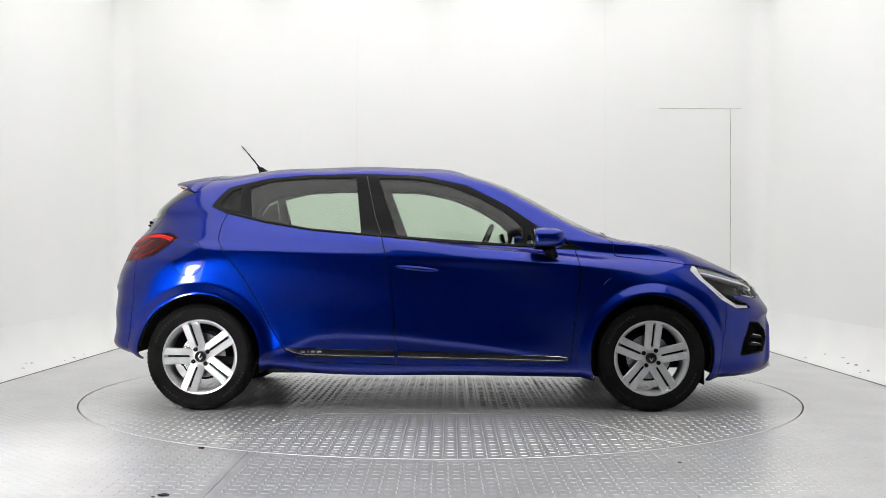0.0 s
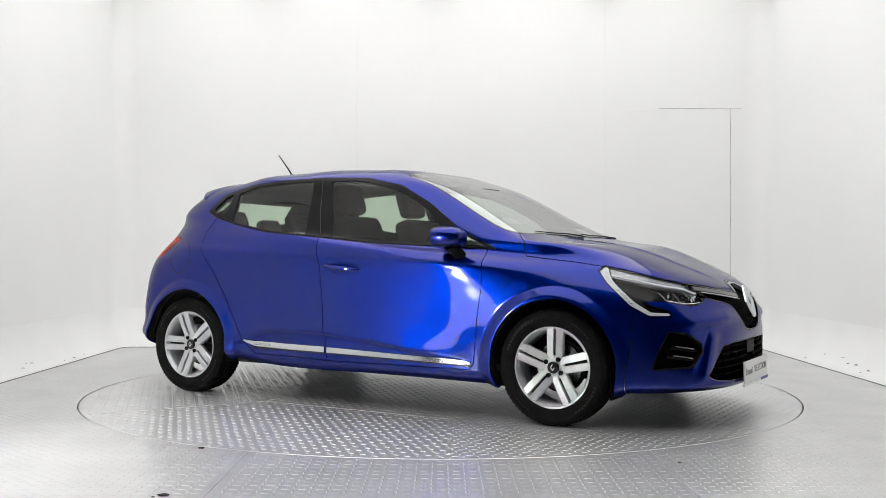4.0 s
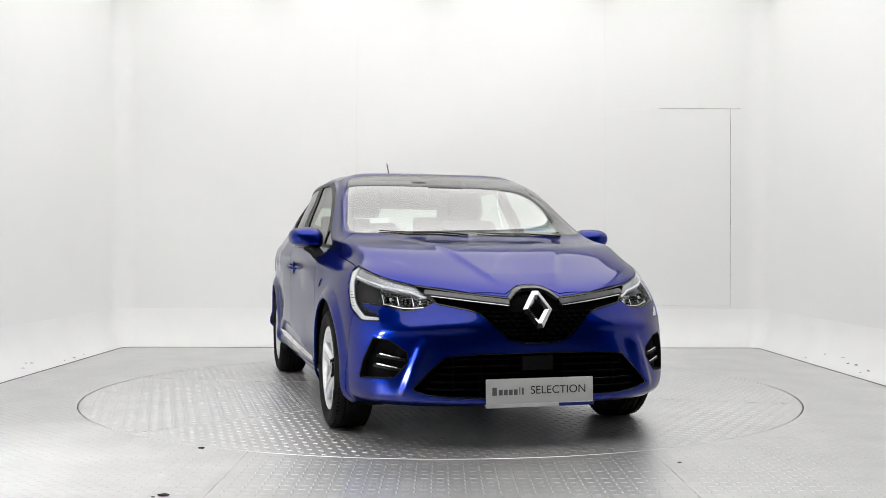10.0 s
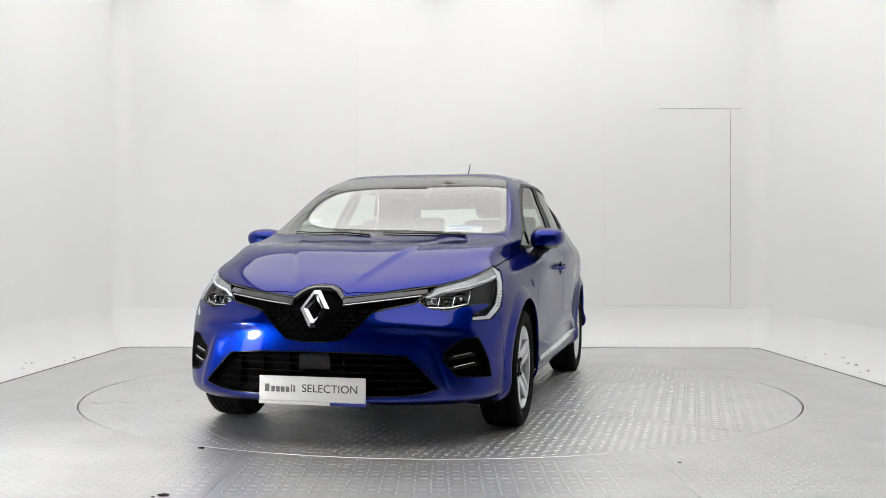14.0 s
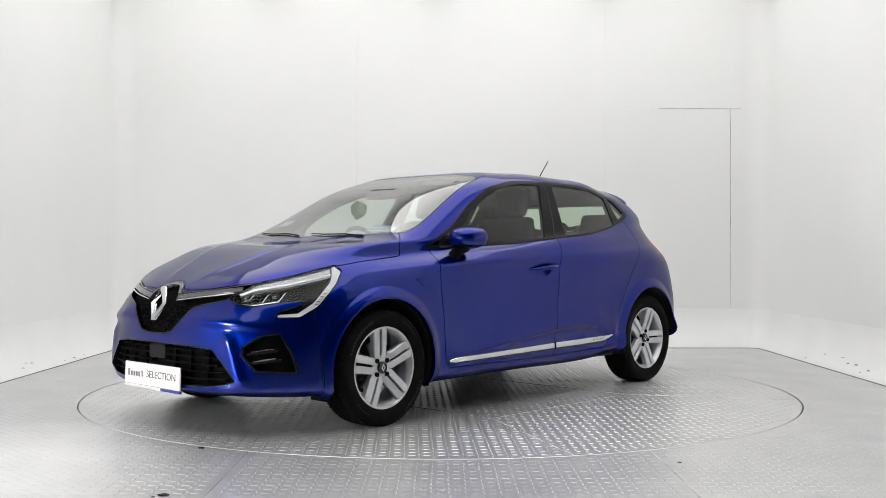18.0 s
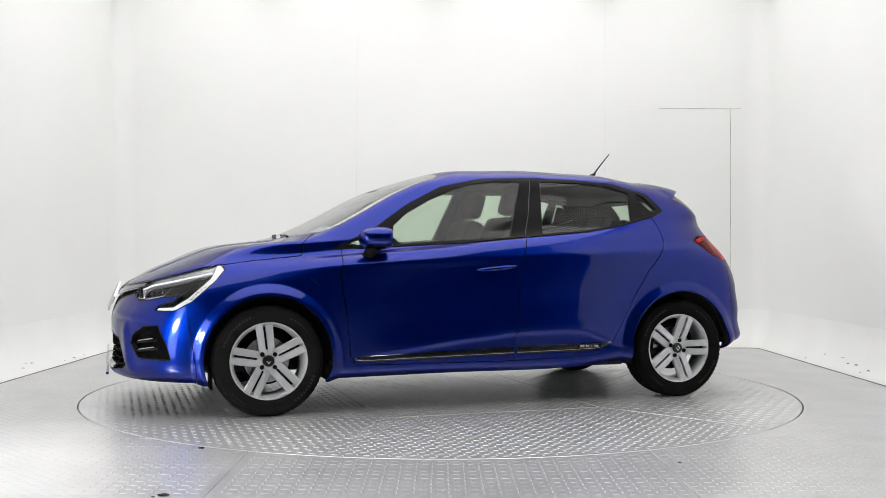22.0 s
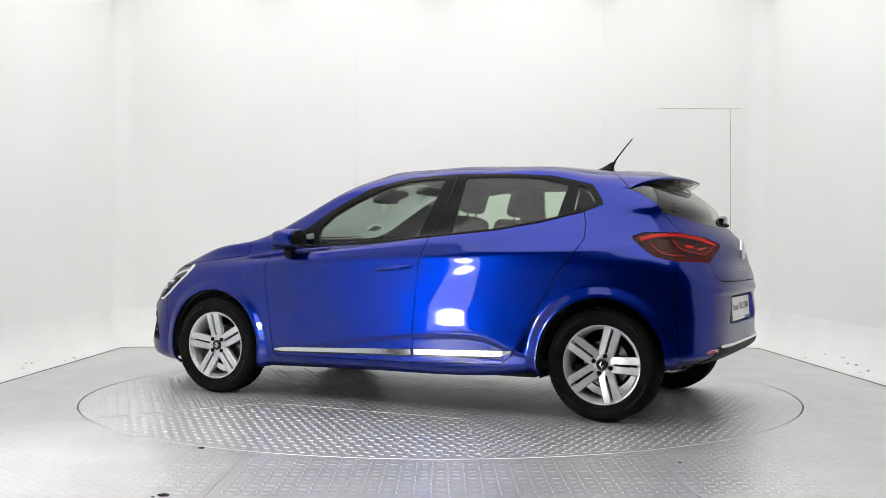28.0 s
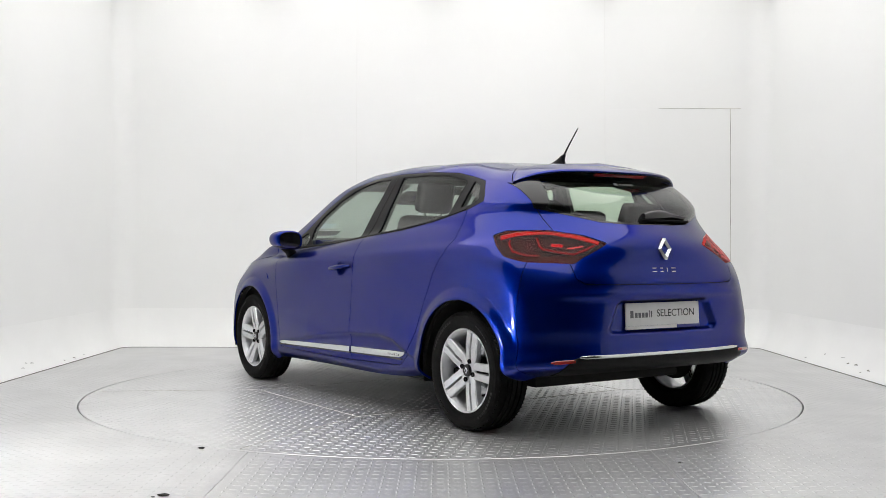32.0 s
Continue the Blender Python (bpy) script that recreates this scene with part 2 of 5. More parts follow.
Belt((0.826, 0.424), (-3.179, 0.545), (0.077, -2.550), (0.853, 0.861, 0.859, 0.854, 0.855), (0.455, 0.428, 0.430, 0.449, 0.509), (2.890, 4.2), (1.604, 1.608))
Belt((0.828, 0.521), (-3.175, 0.652), (0.081, -2.550), (0.859, 0.865, 0.866, 0.863, 0.854), (0.593, 0.569, 0.582, 0.607, 0.648), (2.620, 3.9), (1.481, 1.596))
Belt((0.807, 0.615), (-3.188, 0.762), (0.081, -2.551), (0.850, 0.868, 0.864, 0.875, 0.858), (0.706, 0.720, 0.746, 0.769, 0.778), (2.382, 3.2), (1.498, 1.599))
Belt((0.761, 0.699), (-3.170, 0.853), (0.078, -2.554), (0.824, 0.869, 0.861, 0.874, 0.861), (0.776, 0.830, 0.862, 0.880, 0.874), (2.202, 2.7), (1.609, 1.578))
Belt((0.661, 0.763), (-3.165, 0.938), (0.059, -2.555), (0.790, 0.845, 0.852, 0.848, 0.829), (0.829, 0.875, 0.915, 0.955, 0.952), (2.434, 2.15), (1.770, 1.552))
Belt((0.473, 0.847), (-3.105, 1.022), (-0.060, -2.552), (0.747, 0.814, 0.828, 0.812, 0.778), (0.885, 0.909, 0.956, 1.015, 1.037), (3.022, 2.0), (1.853, 1.567))
Belt((0.240, 0.934), (-3.038, 1.092), (-0.277, -2.550), (0.752, 0.782, 0.796, 0.775, 0.729), (0.950, 0.944, 0.991, 1.060, 1.111), (3.381, 2.15), (1.748, 1.588))
Belt((-0.064, 0.976), (-2.996, 1.146), (-0.515, -2.550), (0.749, 0.765, 0.768, 0.748, 0.699), (0.998, 1.005, 1.045, 1.105, 1.155), (3.686, 2.542), (1.562, 1.600))
Belt((-0.459, 1.131), (-2.926, 1.209), (-0.795, -2.540), (0.714, 0.724, 0.725, 0.705, 0.658), (1.122, 1.135, 1.161, 1.190, 1.214), (4.163, 2.941), (1.327, 1.605))
Belt((-0.804, 1.310), (-2.839, 1.275), (-1.066, -2.519), (0.661, 0.671, 0.671, 0.655, 0.613), (1.266, 1.270, 1.279, 1.284, 1.270), (4.239, 3.124), (1.261, 1.604))
Belt((-1.021, 1.383), (-2.788, 1.313), (-1.218, -2.498), (0.617, 0.624, 0.626, 0.611, 0.567), (1.340, 1.363, 1.364, 1.354, 1.311), (4.017, 3.237), (1.410, 1.588))
Belt((-1.113, 1.411), (-2.777, 1.338), (-1.319, -2.478), (0.535, 0.543, 0.553, 0.543, 0.498), (1.399, 1.412, 1.403, 1.393, 1.348), (3.859, 3.465), (1.524, 1.552))
Belt((-1.238, 1.424), (-2.749, 1.372), (-1.450, -2.448), (0.333, 0.339, 0.349, 0.339, 0.315), (1.428, 1.436, 1.428, 1.417, 1.384), (3.595, 3.548), (1.587, 1.568))
Belt((-1.388, 1.440), (-2.680, 1.397), (-1.600, -2.400), (0.001, 0.001, 0.001, 0.001, 0.001), (1.436, 1.441, 1.439, 1.427, 1.403), (2.978, 3.012), (1.617, 1.594))


def body_grid(n_rows=300, n_front=110, n_side=190, n_rear=100):
    rows = np.array(Belt.rows)
    mid = rows[:, [0, 1, 12, 17]]
    knots = np.concatenate([[0], np.cumsum(np.linalg.norm(np.diff(mid, axis=0), axis=1) ** 0.5)])
    at = np.interp(np.linspace(0, len(rows) - 1, n_rows), np.arange(len(rows)), knots)
    par = spline(knots, rows, at)
    out = []
    for q in par:
        xf, zf, xr, zr, xa, xb, nf, nr, lf, lr = q[:10]
        w, h = q[10:15], q[15:20]
        fr = np.linspace(0, 1, n_side + 1)
        st = np.linspace(0, 1, 5)
        sx, sy, sz = xa + (xb - xa) * fr, spline(st, w, fr, clamp=True), spline(st, h, fr)
        sides = [(sx, sy, sz)]
        for tip, tz, x0, w0, z0, n, lift, count in ((xf, zf, xa, w[0], h[0], nf, lf, n_front), (xr, zr, xb, w[4], h[4], nr, lr, n_rear)):
            a = np.linspace(0, math.pi / 2, 400)
            c, s = np.cos(a) ** (2 / n), np.sin(a) ** (2 / n)
            px, py = x0 + (tip - x0) * c, abs(w0) * s
            ln = np.concatenate([[0], np.cumsum(np.hypot(np.diff(px), np.diff(py)))])
            tt = np.linspace(0, ln[-1], count + 1)
            px, py = np.interp(tt, ln, px), np.interp(tt, ln, py)
            prog = np.clip((px - x0) / (tip - x0), 0, 1)
            sides.append((px, py, z0 + (tz - z0) * prog ** lift))
        f, r = sides[1], sides[2]
        x = np.concatenate([f[0][:-1], sx, r[0][::-1][1:]])
        y = np.concatenate([f[1][:-1], sy, r[1][::-1][1:]])
        z = np.concatenate([f[2][:-1], sz, r[2][::-1][1:]])
        y[0] = y[-1] = 0
        line = np.stack([x, y, z], -1)
        # ease the joints between side and corners
        for joint, spread in ((n_front, 14), (n_front + n_side, 16)):
            w_ = np.exp(-0.5 * (np.arange(-3 * spread, 3 * spread + 1) / (spread * 0.8)) ** 2)
            pad = np.pad(line, ((3 * spread, 3 * spread), (0, 0)), mode="edge")
            soft = np.stack([np.convolve(pad[:, c], w_ / w_.sum(), mode="valid") for c in range(3)], -1)
            near = np.exp(-((np.arange(len(line)) - joint) / (1.7 * spread)) ** 4)[:, None]
            line = line * (1 - near) + soft * near
        out.append(line)
    out = np.array(out)
    out[-1, :, 1] = 0
    return out


def grid_sheet(g):
    """Half the body as a sheet with smooth normals that match at the middle."""
    m = np.concatenate([g[:, 1:2] * (1, -1, 1), g, g[:, -2:-1] * (1, -1, 1)], 1)
    du = m[:, 2:] - m[:, :-2]
    dv = np.gradient(g, axis=0)
    n = np.cross(dv, du)
    n /= np.linalg.norm(n, axis=-1, keepdims=True) + 1e-12
    rows, cols = g.shape[:2]
    centre = g.reshape(-1, 3).mean(0)
    if np.sum(n * (g - centre)) < 0:
        n = -n
    n[-1] = (0, 0, 1)
    n[:, 0, 1] = n[:, -1, 1] = 0
    idx = np.arange(rows * cols).reshape(rows, cols)
    a, b, c, d = idx[:-1, :-1], idx[:-1, 1:], idx[1:, 1:], idx[1:, :-1]
    f = np.stack([a, b, c, d], -1).reshape(-1, 4)
    p = g.reshape(-1, 3)
    fn = np.cross(p[f[:, 1]] - p[f[:, 0]], p[f[:, 3]] - p[f[:, 0]])
    flip = np.sum(fn * n.reshape(-1, 3)[f[:, 0]], 1) < 0
    if flip.mean() > 0.5:
        f = f[:, ::-1]
    return Sheet(p, n.reshape(-1, 3), [tuple(q) for q in f.tolist()])


BODY = grid_sheet(body_grid())

# ---- the photo booth ----
ROOM_X, ROOM_Y, ROOM_Z, ROOM_FRONT = 3.03, 2.97, 4.25, -2.75
TABLE_R = 2.257


def wall_path(radius=0.10, steps=10):
    """The line where the booth's three walls meet the floor, with rounded corners."""
    x, y = ROOM_X, ROOM_Y
    pts = [(-x, ROOM_FRONT)]
    for cx, a0 in ((-x + radius, 180), (x - radius, 90)):
        for k in range(steps + 1):
            a = radians(a0 - 90 * k / steps)
            pts.append((cx + radius * math.cos(a), y - radius + radius * math.sin(a)))
    return pts + [(x, ROOM_FRONT)]


def swept(name, path, profile, mat, label, kind="structure"):
    """A profile of (outward offset, height) points carried along the walls."""
    n = len(profile)
    bm = bmesh.new()
    rows = []
    for k, (px, py) in enumerate(path):
        a, b = Vector(path[max(k - 1, 0)]), Vector(path[min(k + 1, len(path) - 1)])
        d = (b - a).normalized()
        out = Vector((-d.y, d.x))
        rows.append([bm.verts.new((px + out.x * o, py + out.y * o, z)) for o, z in profile])
    for a, b in zip(rows, rows[1:]):
        for j in range(n):
            bm.faces.new((a[j], a[(j + 1) % n], b[(j + 1) % n], b[j]))
    bm.faces.new(rows[0])
    bm.faces.new(rows[-1])
    return tagged(part(name, bm, mat, sharp=30), label, kind=kind)


swept("wall_booth", wall_path(), [(0.10, 0.3685), (0.10, ROOM_Z), (0.22, ROOM_Z), (0.22, 0.3685)], WALL, "smooth white painted booth wall with rounded corners")
swept("baseboard", wall_path(), [(0.0, -0.01)] + [(0.0998 * (1 - (1 - k / 9) ** 2), 0.368 * k / 9) for k in range(10)] + [(0.22, 0.368), (0.22, -0.01)], SKIRT, "white painted coving that leans from floor to booth wall")

# a flush door in the back wall
bm = bmesh.new()
WY = ROOM_Y + 0.10
box(bm, 1.585, 2.790, WY - 0.0012, WY + 0.02, 0.40, 2.30, 0.002, 1)
door = tagged(part("door_1", bm, WALL), "white door leaf flush in the booth wall", kind="structure")
JOINT = vary(material("dirty_joint", (0.46, 0.44, 0.41), 0.8), 4, 0.5, 1.6)
for x0, x1, z0, z1 in ((2.794, 2.798, 0.385, 2.302), (2.10, 2.90, 2.305, 2.308)):
    bm = bmesh.new()
    box(bm, x0, x1, WY - 0.0045, WY + 0.01, z0, z1, 0.001, 1)
    part("door_joint", bm, JOINT, door, "thin dark joint round the door")
# vertical joints between the wall's boards
SEAM = vary(material("pale_filled_joint", (0.765, 0.762, 0.745), 0.7), 3, 0.9, 1.1)
for x in (-0.815, 1.575):
    bm = bmesh.new()
    box(bm, x - 0.0018, x + 0.0018, WY - 0.0022, WY + 0.01, 0.385, ROOM_Z - 0.05, 0.0008, 1)
    tagged(part("trim", bm, SEAM), "faint filled joint in the white booth wall", kind="structure")

# ceiling of glowing panels
bm = bmesh.new()
box(bm, -ROOM_X - 0.4, ROOM_X + 0.4, -6.9, ROOM_Y + 0.4, ROOM_Z, ROOM_Z + 0.1)
tagged(part("ceiling", bm, CEIL), "white painted booth ceiling", kind="structure")
PANEL_GLOW = glow("lamp_diffuser", (1.0, 0.985, 0.965), 1.82)
FRAME = vary(material("white_lamp_frame", (0.6, 0.6, 0.6), 0.4, 0.2), 10, 0.9, 1.05)
first = None
for iy in range(-1, 3):
    for ix in range(3):
        x, y = -1.99 + 1.99 * ix, -1.92 + 1.9 * iy
        if first is None:
            bm = bmesh.new()
            for a in ((-0.990, 0.990, -0.945, -0.93), (-0.990, 0.990, 0.93, 0.945), (-0.990, -0.975, -0.93, 0.93), (0.975, 0.990, -0.93, 0.93)):
                box(bm, *a, -0.032, 0.0, 0.004, 1)
            first = part("ceiling_light", bm, FRAME)
            tagged(first, "square glowing ceiling light panel in a white frame", "light", "ceiling lights")
            bm = bmesh.new()
            box(bm, -0.992, 0.992, -0.947, 0.947, -0.066, -0.0325, 0.002, 1)
            part("diffuser", bm, PANEL_GLOW, first, "glowing white diffuser")
            first.matrix_basis = pose(x, y, ROOM_Z - 0.004)
        else:
            copy_thing(first, pose(x, y, ROOM_Z - 0.004))
# small brackets along the top of the back wall
BRACKET = vary(material("brown_metal_bracket", (0.20, 0.16, 0.12), 0.5, 0.3), 12, 0.8, 1.2)
first = None
for x in (-3.02, -1.63, -0.06, 1.56, 3.02):
    if first is None:
        bm = bmesh.new()
        lathe(bm, [(0.0005, 0.0), (0.06, 0.0), (0.075, 0.02), (0.075, 0.10), (0.05, 0.13), (0.0005, 0.13)], 24, "z")
        first = tagged(part("wall_bracket", bm, BRACKET), "small brown metal bracket high on the white wall", "bracket", "wall brackets")
        bm = bmesh.new()
        box(bm, -0.02, 0.02, 0.0, 0.19, 0.05, 0.09, 0.004, 1)
        part("arm", bm, BRACKET, first)
        first.matrix_basis = pose(x, WY - 0.19 if abs(x) < 3 else WY - 0.26, 3.40)
    else:
        copy_thing(first, pose(x, WY - 0.19 if abs(x) < 3 else WY - 0.26, 3.40))

# the tall soft light that stands beside the booth's open front
SOFT = glow("softbox_front", (1.0, 0.98, 0.96), 33.0)
n, l, b = nodes_of(SOFT)
co, ball, ramp = n.new("ShaderNodeTexCoord"), n.new("ShaderNodeTexGradient"), n.new("ShaderNodeMapRange")
ball.gradient_type = "QUADRATIC_SPHERE"
place = n.new("ShaderNodeMapping")
place.inputs["Scale"].default_value = (5.6, 0.0, 5.0)
ramp.inputs["To Min"].default_value, ramp.inputs["To Max"].default_value = 3.5, 480.0
l.new(co.outputs["Object"], place.inputs["Vector"])
l.new(place.outputs[0], ball.inputs["Vector"])
l.new(ball.outputs["Fac"], ramp.inputs["Value"])
l.new(ramp.outputs[0], b.inputs["Emission Strength"])
bm = bmesh.new()
box(bm, -0.25, 0.25, -0.02, 0.16, -0.56, 0.56, 0.03, 2)
soft = part("softbox", bm, BLACK_MATT)
tagged(soft, "tall glowing softbox on a black stand beside the booth", "light")
bm = bmesh.new()
box(bm, -0.22, 0.22, -0.035, -0.022, -0.53, 0.53, 0.004, 1)
part("diffuser", bm, SOFT, soft, "glowing white diffuser")
bm = bmesh.new()
tube(bm, [(0, 0.19, -0.655), (0, 0.19, 0.3)], 0.02, 10)
part("pole", bm, BLACK_MATT, soft)
bm = bmesh.new()
tube(bm, [(0, 0.15, 0.2), (0, 0.19, 0.2)], 0.03, 10)
part("clamp", bm, BLACK_MATT, soft)
for k in range(3):
    bm = bmesh.new()
    a = 2.1 * k + 0.5
    tube(bm, [(0, 0.19, -0.35), (0.30 * math.cos(a), 0.19 + 0.30 * math.sin(a), -0.647)], 0.013, 8)
    part("leg", bm, BLACK_MATT, soft)
soft.matrix_basis = pose(-2.30, -2.78, 0.66, 0, 0, 49 + 90)

# dark hall round the booth
for name, b in (("wall_hall_front", (-9, 9, -14.2, -14, 0, 6)), ("wall_hall_left", (-9.2, -9, -14, 6, 0, 6)), ("wall_hall_right", (9, 9.2, -14, 6, 0, 6)), ("wall_hall_back", (-9, 9, 6, 6.2, 0, 6)), ("ceiling_hall", (-9.2, 9.2, -14.2, 6.2, 6, 6.2))):
    bm = bmesh.new()
    box(bm, *b)
    tagged(part(name, bm, HALL), "dark wall of the hall round the booth", kind="structure")

# ---- metal floor and turntable ----
bm = bmesh.new()
box(bm, -9, 9, -14, 6, -0.12, -0.06)
tagged(part("floor", bm, UNDER), "dark sub-floor under the metal plates", kind="structure")


def floor_plate(name, a0, a1, outer, label):
    """A plate between the turntable's rim and an outline, from angle to angle."""
    bm = bmesh.new()
    n = max(int((a1 - a0) / 2), 6)
    rows = []
    for k in range(n + 1):
        a = radians(a0 + (a1 - a0) * k / n)
        c, s = math.cos(a), math.sin(a)
        q = outer(a)
        rows.append([bm.verts.new(v) for v in (((TABLE_R + 0.004) * c, (TABLE_R + 0.004) * s, -0.05), ((TABLE_R + 0.004) * c, (TABLE_R + 0.004) * s, 0.0), (q[0], q[1], 0.0), (q[0], q[1], -0.05))])
    for p, q in zip(rows, rows[1:]):
        for j in range(3):
            bm.faces.new((p[j], p[j + 1], q[j + 1], q[j]))
    bm.faces.new(rows[0])
    bm.faces.new(rows[-1])
    return tagged(part(name, bm, FLOOR, sharp=30), label, kind="structure")


def to_box(a):
    c, s = math.cos(a), math.sin(a)
    k = min((8.9 if c > 0 else 8.9) / max(abs(c), 1e-6), (5.9 if s > 0 else 13.9) / max(abs(s), 1e-6))
    return c * k, s * k


aR, aL = math.degrees(math.atan2(-2.042, 0.960)), math.degrees(math.atan2(-2.084, -0.872))
for a0, a1 in ((aR + 0.025, 45.0), (45.0, 135.0), (135.0, 360 + aL - 0.025)):
    def edge_of(a, a0=a0, a1=a1):
        d = math.degrees(a)
        if abs(d - (aR + 0.025)) < 1e-6:
            return 0.9622, -13.9
        if abs(d - (360 + aL - 0.025)) < 1e-6:
            return -0.8742, -13.9
        return to_box(a)
    floor_plate("floor_plate", a0, a1, edge_of, "grey metal tread plate of the floor")
floor_plate("floor_plate", aL + 0.025, aR - 0.025, lambda a: (max(min(math.tan(a + math.pi / 2) * 4.0, 0.958), -0.870) if abs(math.degrees(a) - aR) > 0.1 and abs(math.degrees(a) - aL) > 0.1 else (0.958 if math.cos(a) > 0 else -0.870), -13.9), "grey metal tread plate before the turntable")

bm = bmesh.new()
lathe(bm, [(0.001, 0.0), (0.7, 0.0), (1.4, 0.0), (TABLE_R - 0.007, 0.0), (TABLE_R - 0.004, -0.003), (TABLE_R - 0.004, -0.04)], 144, "z")
table = tagged(part("turntable", bm, FLOOR), "round grey metal turntable flush with the floor", "turntable")
DULL_LUG = vary(material("dull_tread_lug", (0.60, 0.60, 0.602), 0.40, 0.70), 4, 0.9, 1.06, 0.1)
LUG = vary(material("polished_tread_lug", (0.63, 0.63, 0.635), 0.35, 0.72), 4, 0.9, 1.06, 0.1)


def lugs(name, inside, pitch, x0, x1, y0, y1, turned, parent, label, mat, tall=0.0022):
    """Raised lens-shaped lugs of tread plate, every other one turned across."""
    verts, faces = [], []
    ca, sa = math.cos(radians(turned)), math.sin(radians(turned))
    reach = max(abs(x0), abs(x1)) + max(abs(y0), abs(y1))
    n = int(reach / pitch) + 2
    ij = np.array([(i, j) for i in range(-n, n + 1) for j in range(-n, n + 1)])
    px, py = (ij[:, 0] * ca - ij[:, 1] * sa) * pitch, (ij[:, 0] * sa + ij[:, 1] * ca) * pitch
    ok = (px > x0) & (px < x1) & (py > y0) & (py < y1)
    ok[ok] &= inside(px[ok], py[ok])
    shape = ((-0.0185, 0, 0), (-0.006, -0.0062, 0), (0.006, -0.0062, 0), (0.0185, 0, 0), (0.006, 0.0062, 0), (-0.006, 0.0062, 0), (-0.009, 0, tall), (0.009, 0, tall))
    tops = ((0, 1, 6), (1, 2, 7, 6), (2, 3, 7), (3, 4, 7), (4, 5, 6, 7), (5, 0, 6))
    for (i, j), x, y in zip(ij[ok], px[ok], py[ok]):
        a = radians(turned + (45 if (i + j) % 2 else -45))
        c, s = math.cos(a), math.sin(a)
        b = len(verts)
        verts += [(x + u * c - v * s, y + u * s + v * c, w) for u, v, w in shape]
        faces += [tuple(b + k for k in f) for f in tops]
    return tagged(mesh_part(name, verts, faces, mat, parent, smooth=False), label, kind="stuff")


def in_sector(px, py):
    return (np.abs(py) < 1.0 + (np.abs(px) - 0.65) * 1.75) & (np.abs(px) > 0.66)


PITCH = 0.0465
R2 = (TABLE_R - 0.03) ** 2
lugs("tread_lug", lambda x, y: (x * x + y * y < R2) & in_sector(x, y), PITCH, -2.3, 2.3, -2.3, 2.3, 0, table, "bright raised lugs of the tread plate", LUG)
lugs("tread_lug", lambda x, y: (x * x + y * y < R2) & ~in_sector(x, y), PITCH, -2.3, 2.3, -2.3, 2.3, 45, table, "bright raised lugs of the tread plate", LUG)
lugs("tread_lug", lambda x, y: (x * x + y * y > (TABLE_R + 0.03) ** 2) & ~((np.abs(x - 0.96) < 0.02) & (y < -1.9)) & ~((np.abs(x + 0.872) < 0.02) & (y < -1.9)), PITCH, -3.0, 3.0, -3.6, 1.6, 45, None, "raised lugs of the metal tread plate floor", DULL_LUG, 0.0010)
# seams between the turntable's plates
for x0, y0, x1, y1 in ((-.65, 1.0, .65, 1.0), (-.65, -1.0, .65, -1.0), (.655, -1.0, .655, 1.0), (-.655, -1.0, -.655, 1.0), (.66, 1.01, 1.16, 1.90), (.66, -1.01, 1.16, -1.90), (-.66, 1.01, -1.16, 1.90), (-.66, -1.01, -1.16, -1.90)):
    bm = bmesh.new()
    ln, a = math.hypot(x1 - x0, y1 - y0), math.atan2(y1 - y0, x1 - x0)
    box(bm, 0, ln, -0.0018, 0.0018, -0.002, 0.0015, 0, 1, Matrix.Translation((x0, y0, 0)) @ Matrix.Rotation(a, 4, "Z"))
    part("plate_seam", bm, JOINT, table, "dark seam between tread plates")



# ---- the car ----
car = new("hatchback_car")
tagged(car, "blue metallic five-door hatchback car with silver wheels, parked on a turntable", "car")


def nearest(sheet_v, sheet_n, pick, a, b, target):
    """The surface's place and normal nearest to a pair of coordinates."""
    d = (sheet_v[pick, a] - target[0]) ** 2 + (sheet_v[pick, b] - target[1]) ** 2
    k = np.argpartition(d, 4)[:4]
    w = 1 / (d[k] + 1e-7)
    w /= w.sum()
    n = (sheet_n[pick][k] * w[:, None]).sum(0)
    p = (sheet_v[pick][k] * w[:, None]).sum(0)
    p[a], p[b] = target
    return p, n / np.linalg.norm(n)


FRONT_PICK = np.where((BODY.v[:, 0] > 0.05) & (BODY.v[:, 1] >= 0))[0]
SIDE_PICK = np.where(BODY.v[:, 1] > 0.5)[0]
REAR_PICK = np.where((BODY.v[:, 0] < -2.55))[0]


def on_front(y, z):
    p, n = nearest(BODY.v, BODY.n, FRONT_PICK, 1, 2, (abs(y), z))
    return (p, n) if y >= 0 else (p * (1, -1, 1), n * (1, -1, 1))


def on_side(x, z, side=1):
    p, n = nearest(BODY.v, BODY.n, SIDE_PICK, 0, 2, (x, z))
    return p * (1, side, 1), n * (1, side, 1)


def on_rear(y, z):
    p, n = nearest(BODY.v, BODY.n, REAR_PICK, 1, 2, (abs(y), z))
    return (p, n) if y >= 0 else (p * (1, -1, 1), n * (1, -1, 1))


def front_wrap(v):
    """A coordinate that runs from the nose's middle round its corner, in about metres."""
    return np.arctan2(v[:, 1], v[:, 0] + 0.35) * 0.9


def rear_wrap(v):
    return np.arctan2(v[:, 1], -2.45 - v[:, 0] + 1e-9) * 0.75


def wrapped(points, front=True):
    a = np.array(points, float)
    return np.stack([(front_wrap if front else rear_wrap)(a), a[:, 2]], 1)


GAP = 0.0022


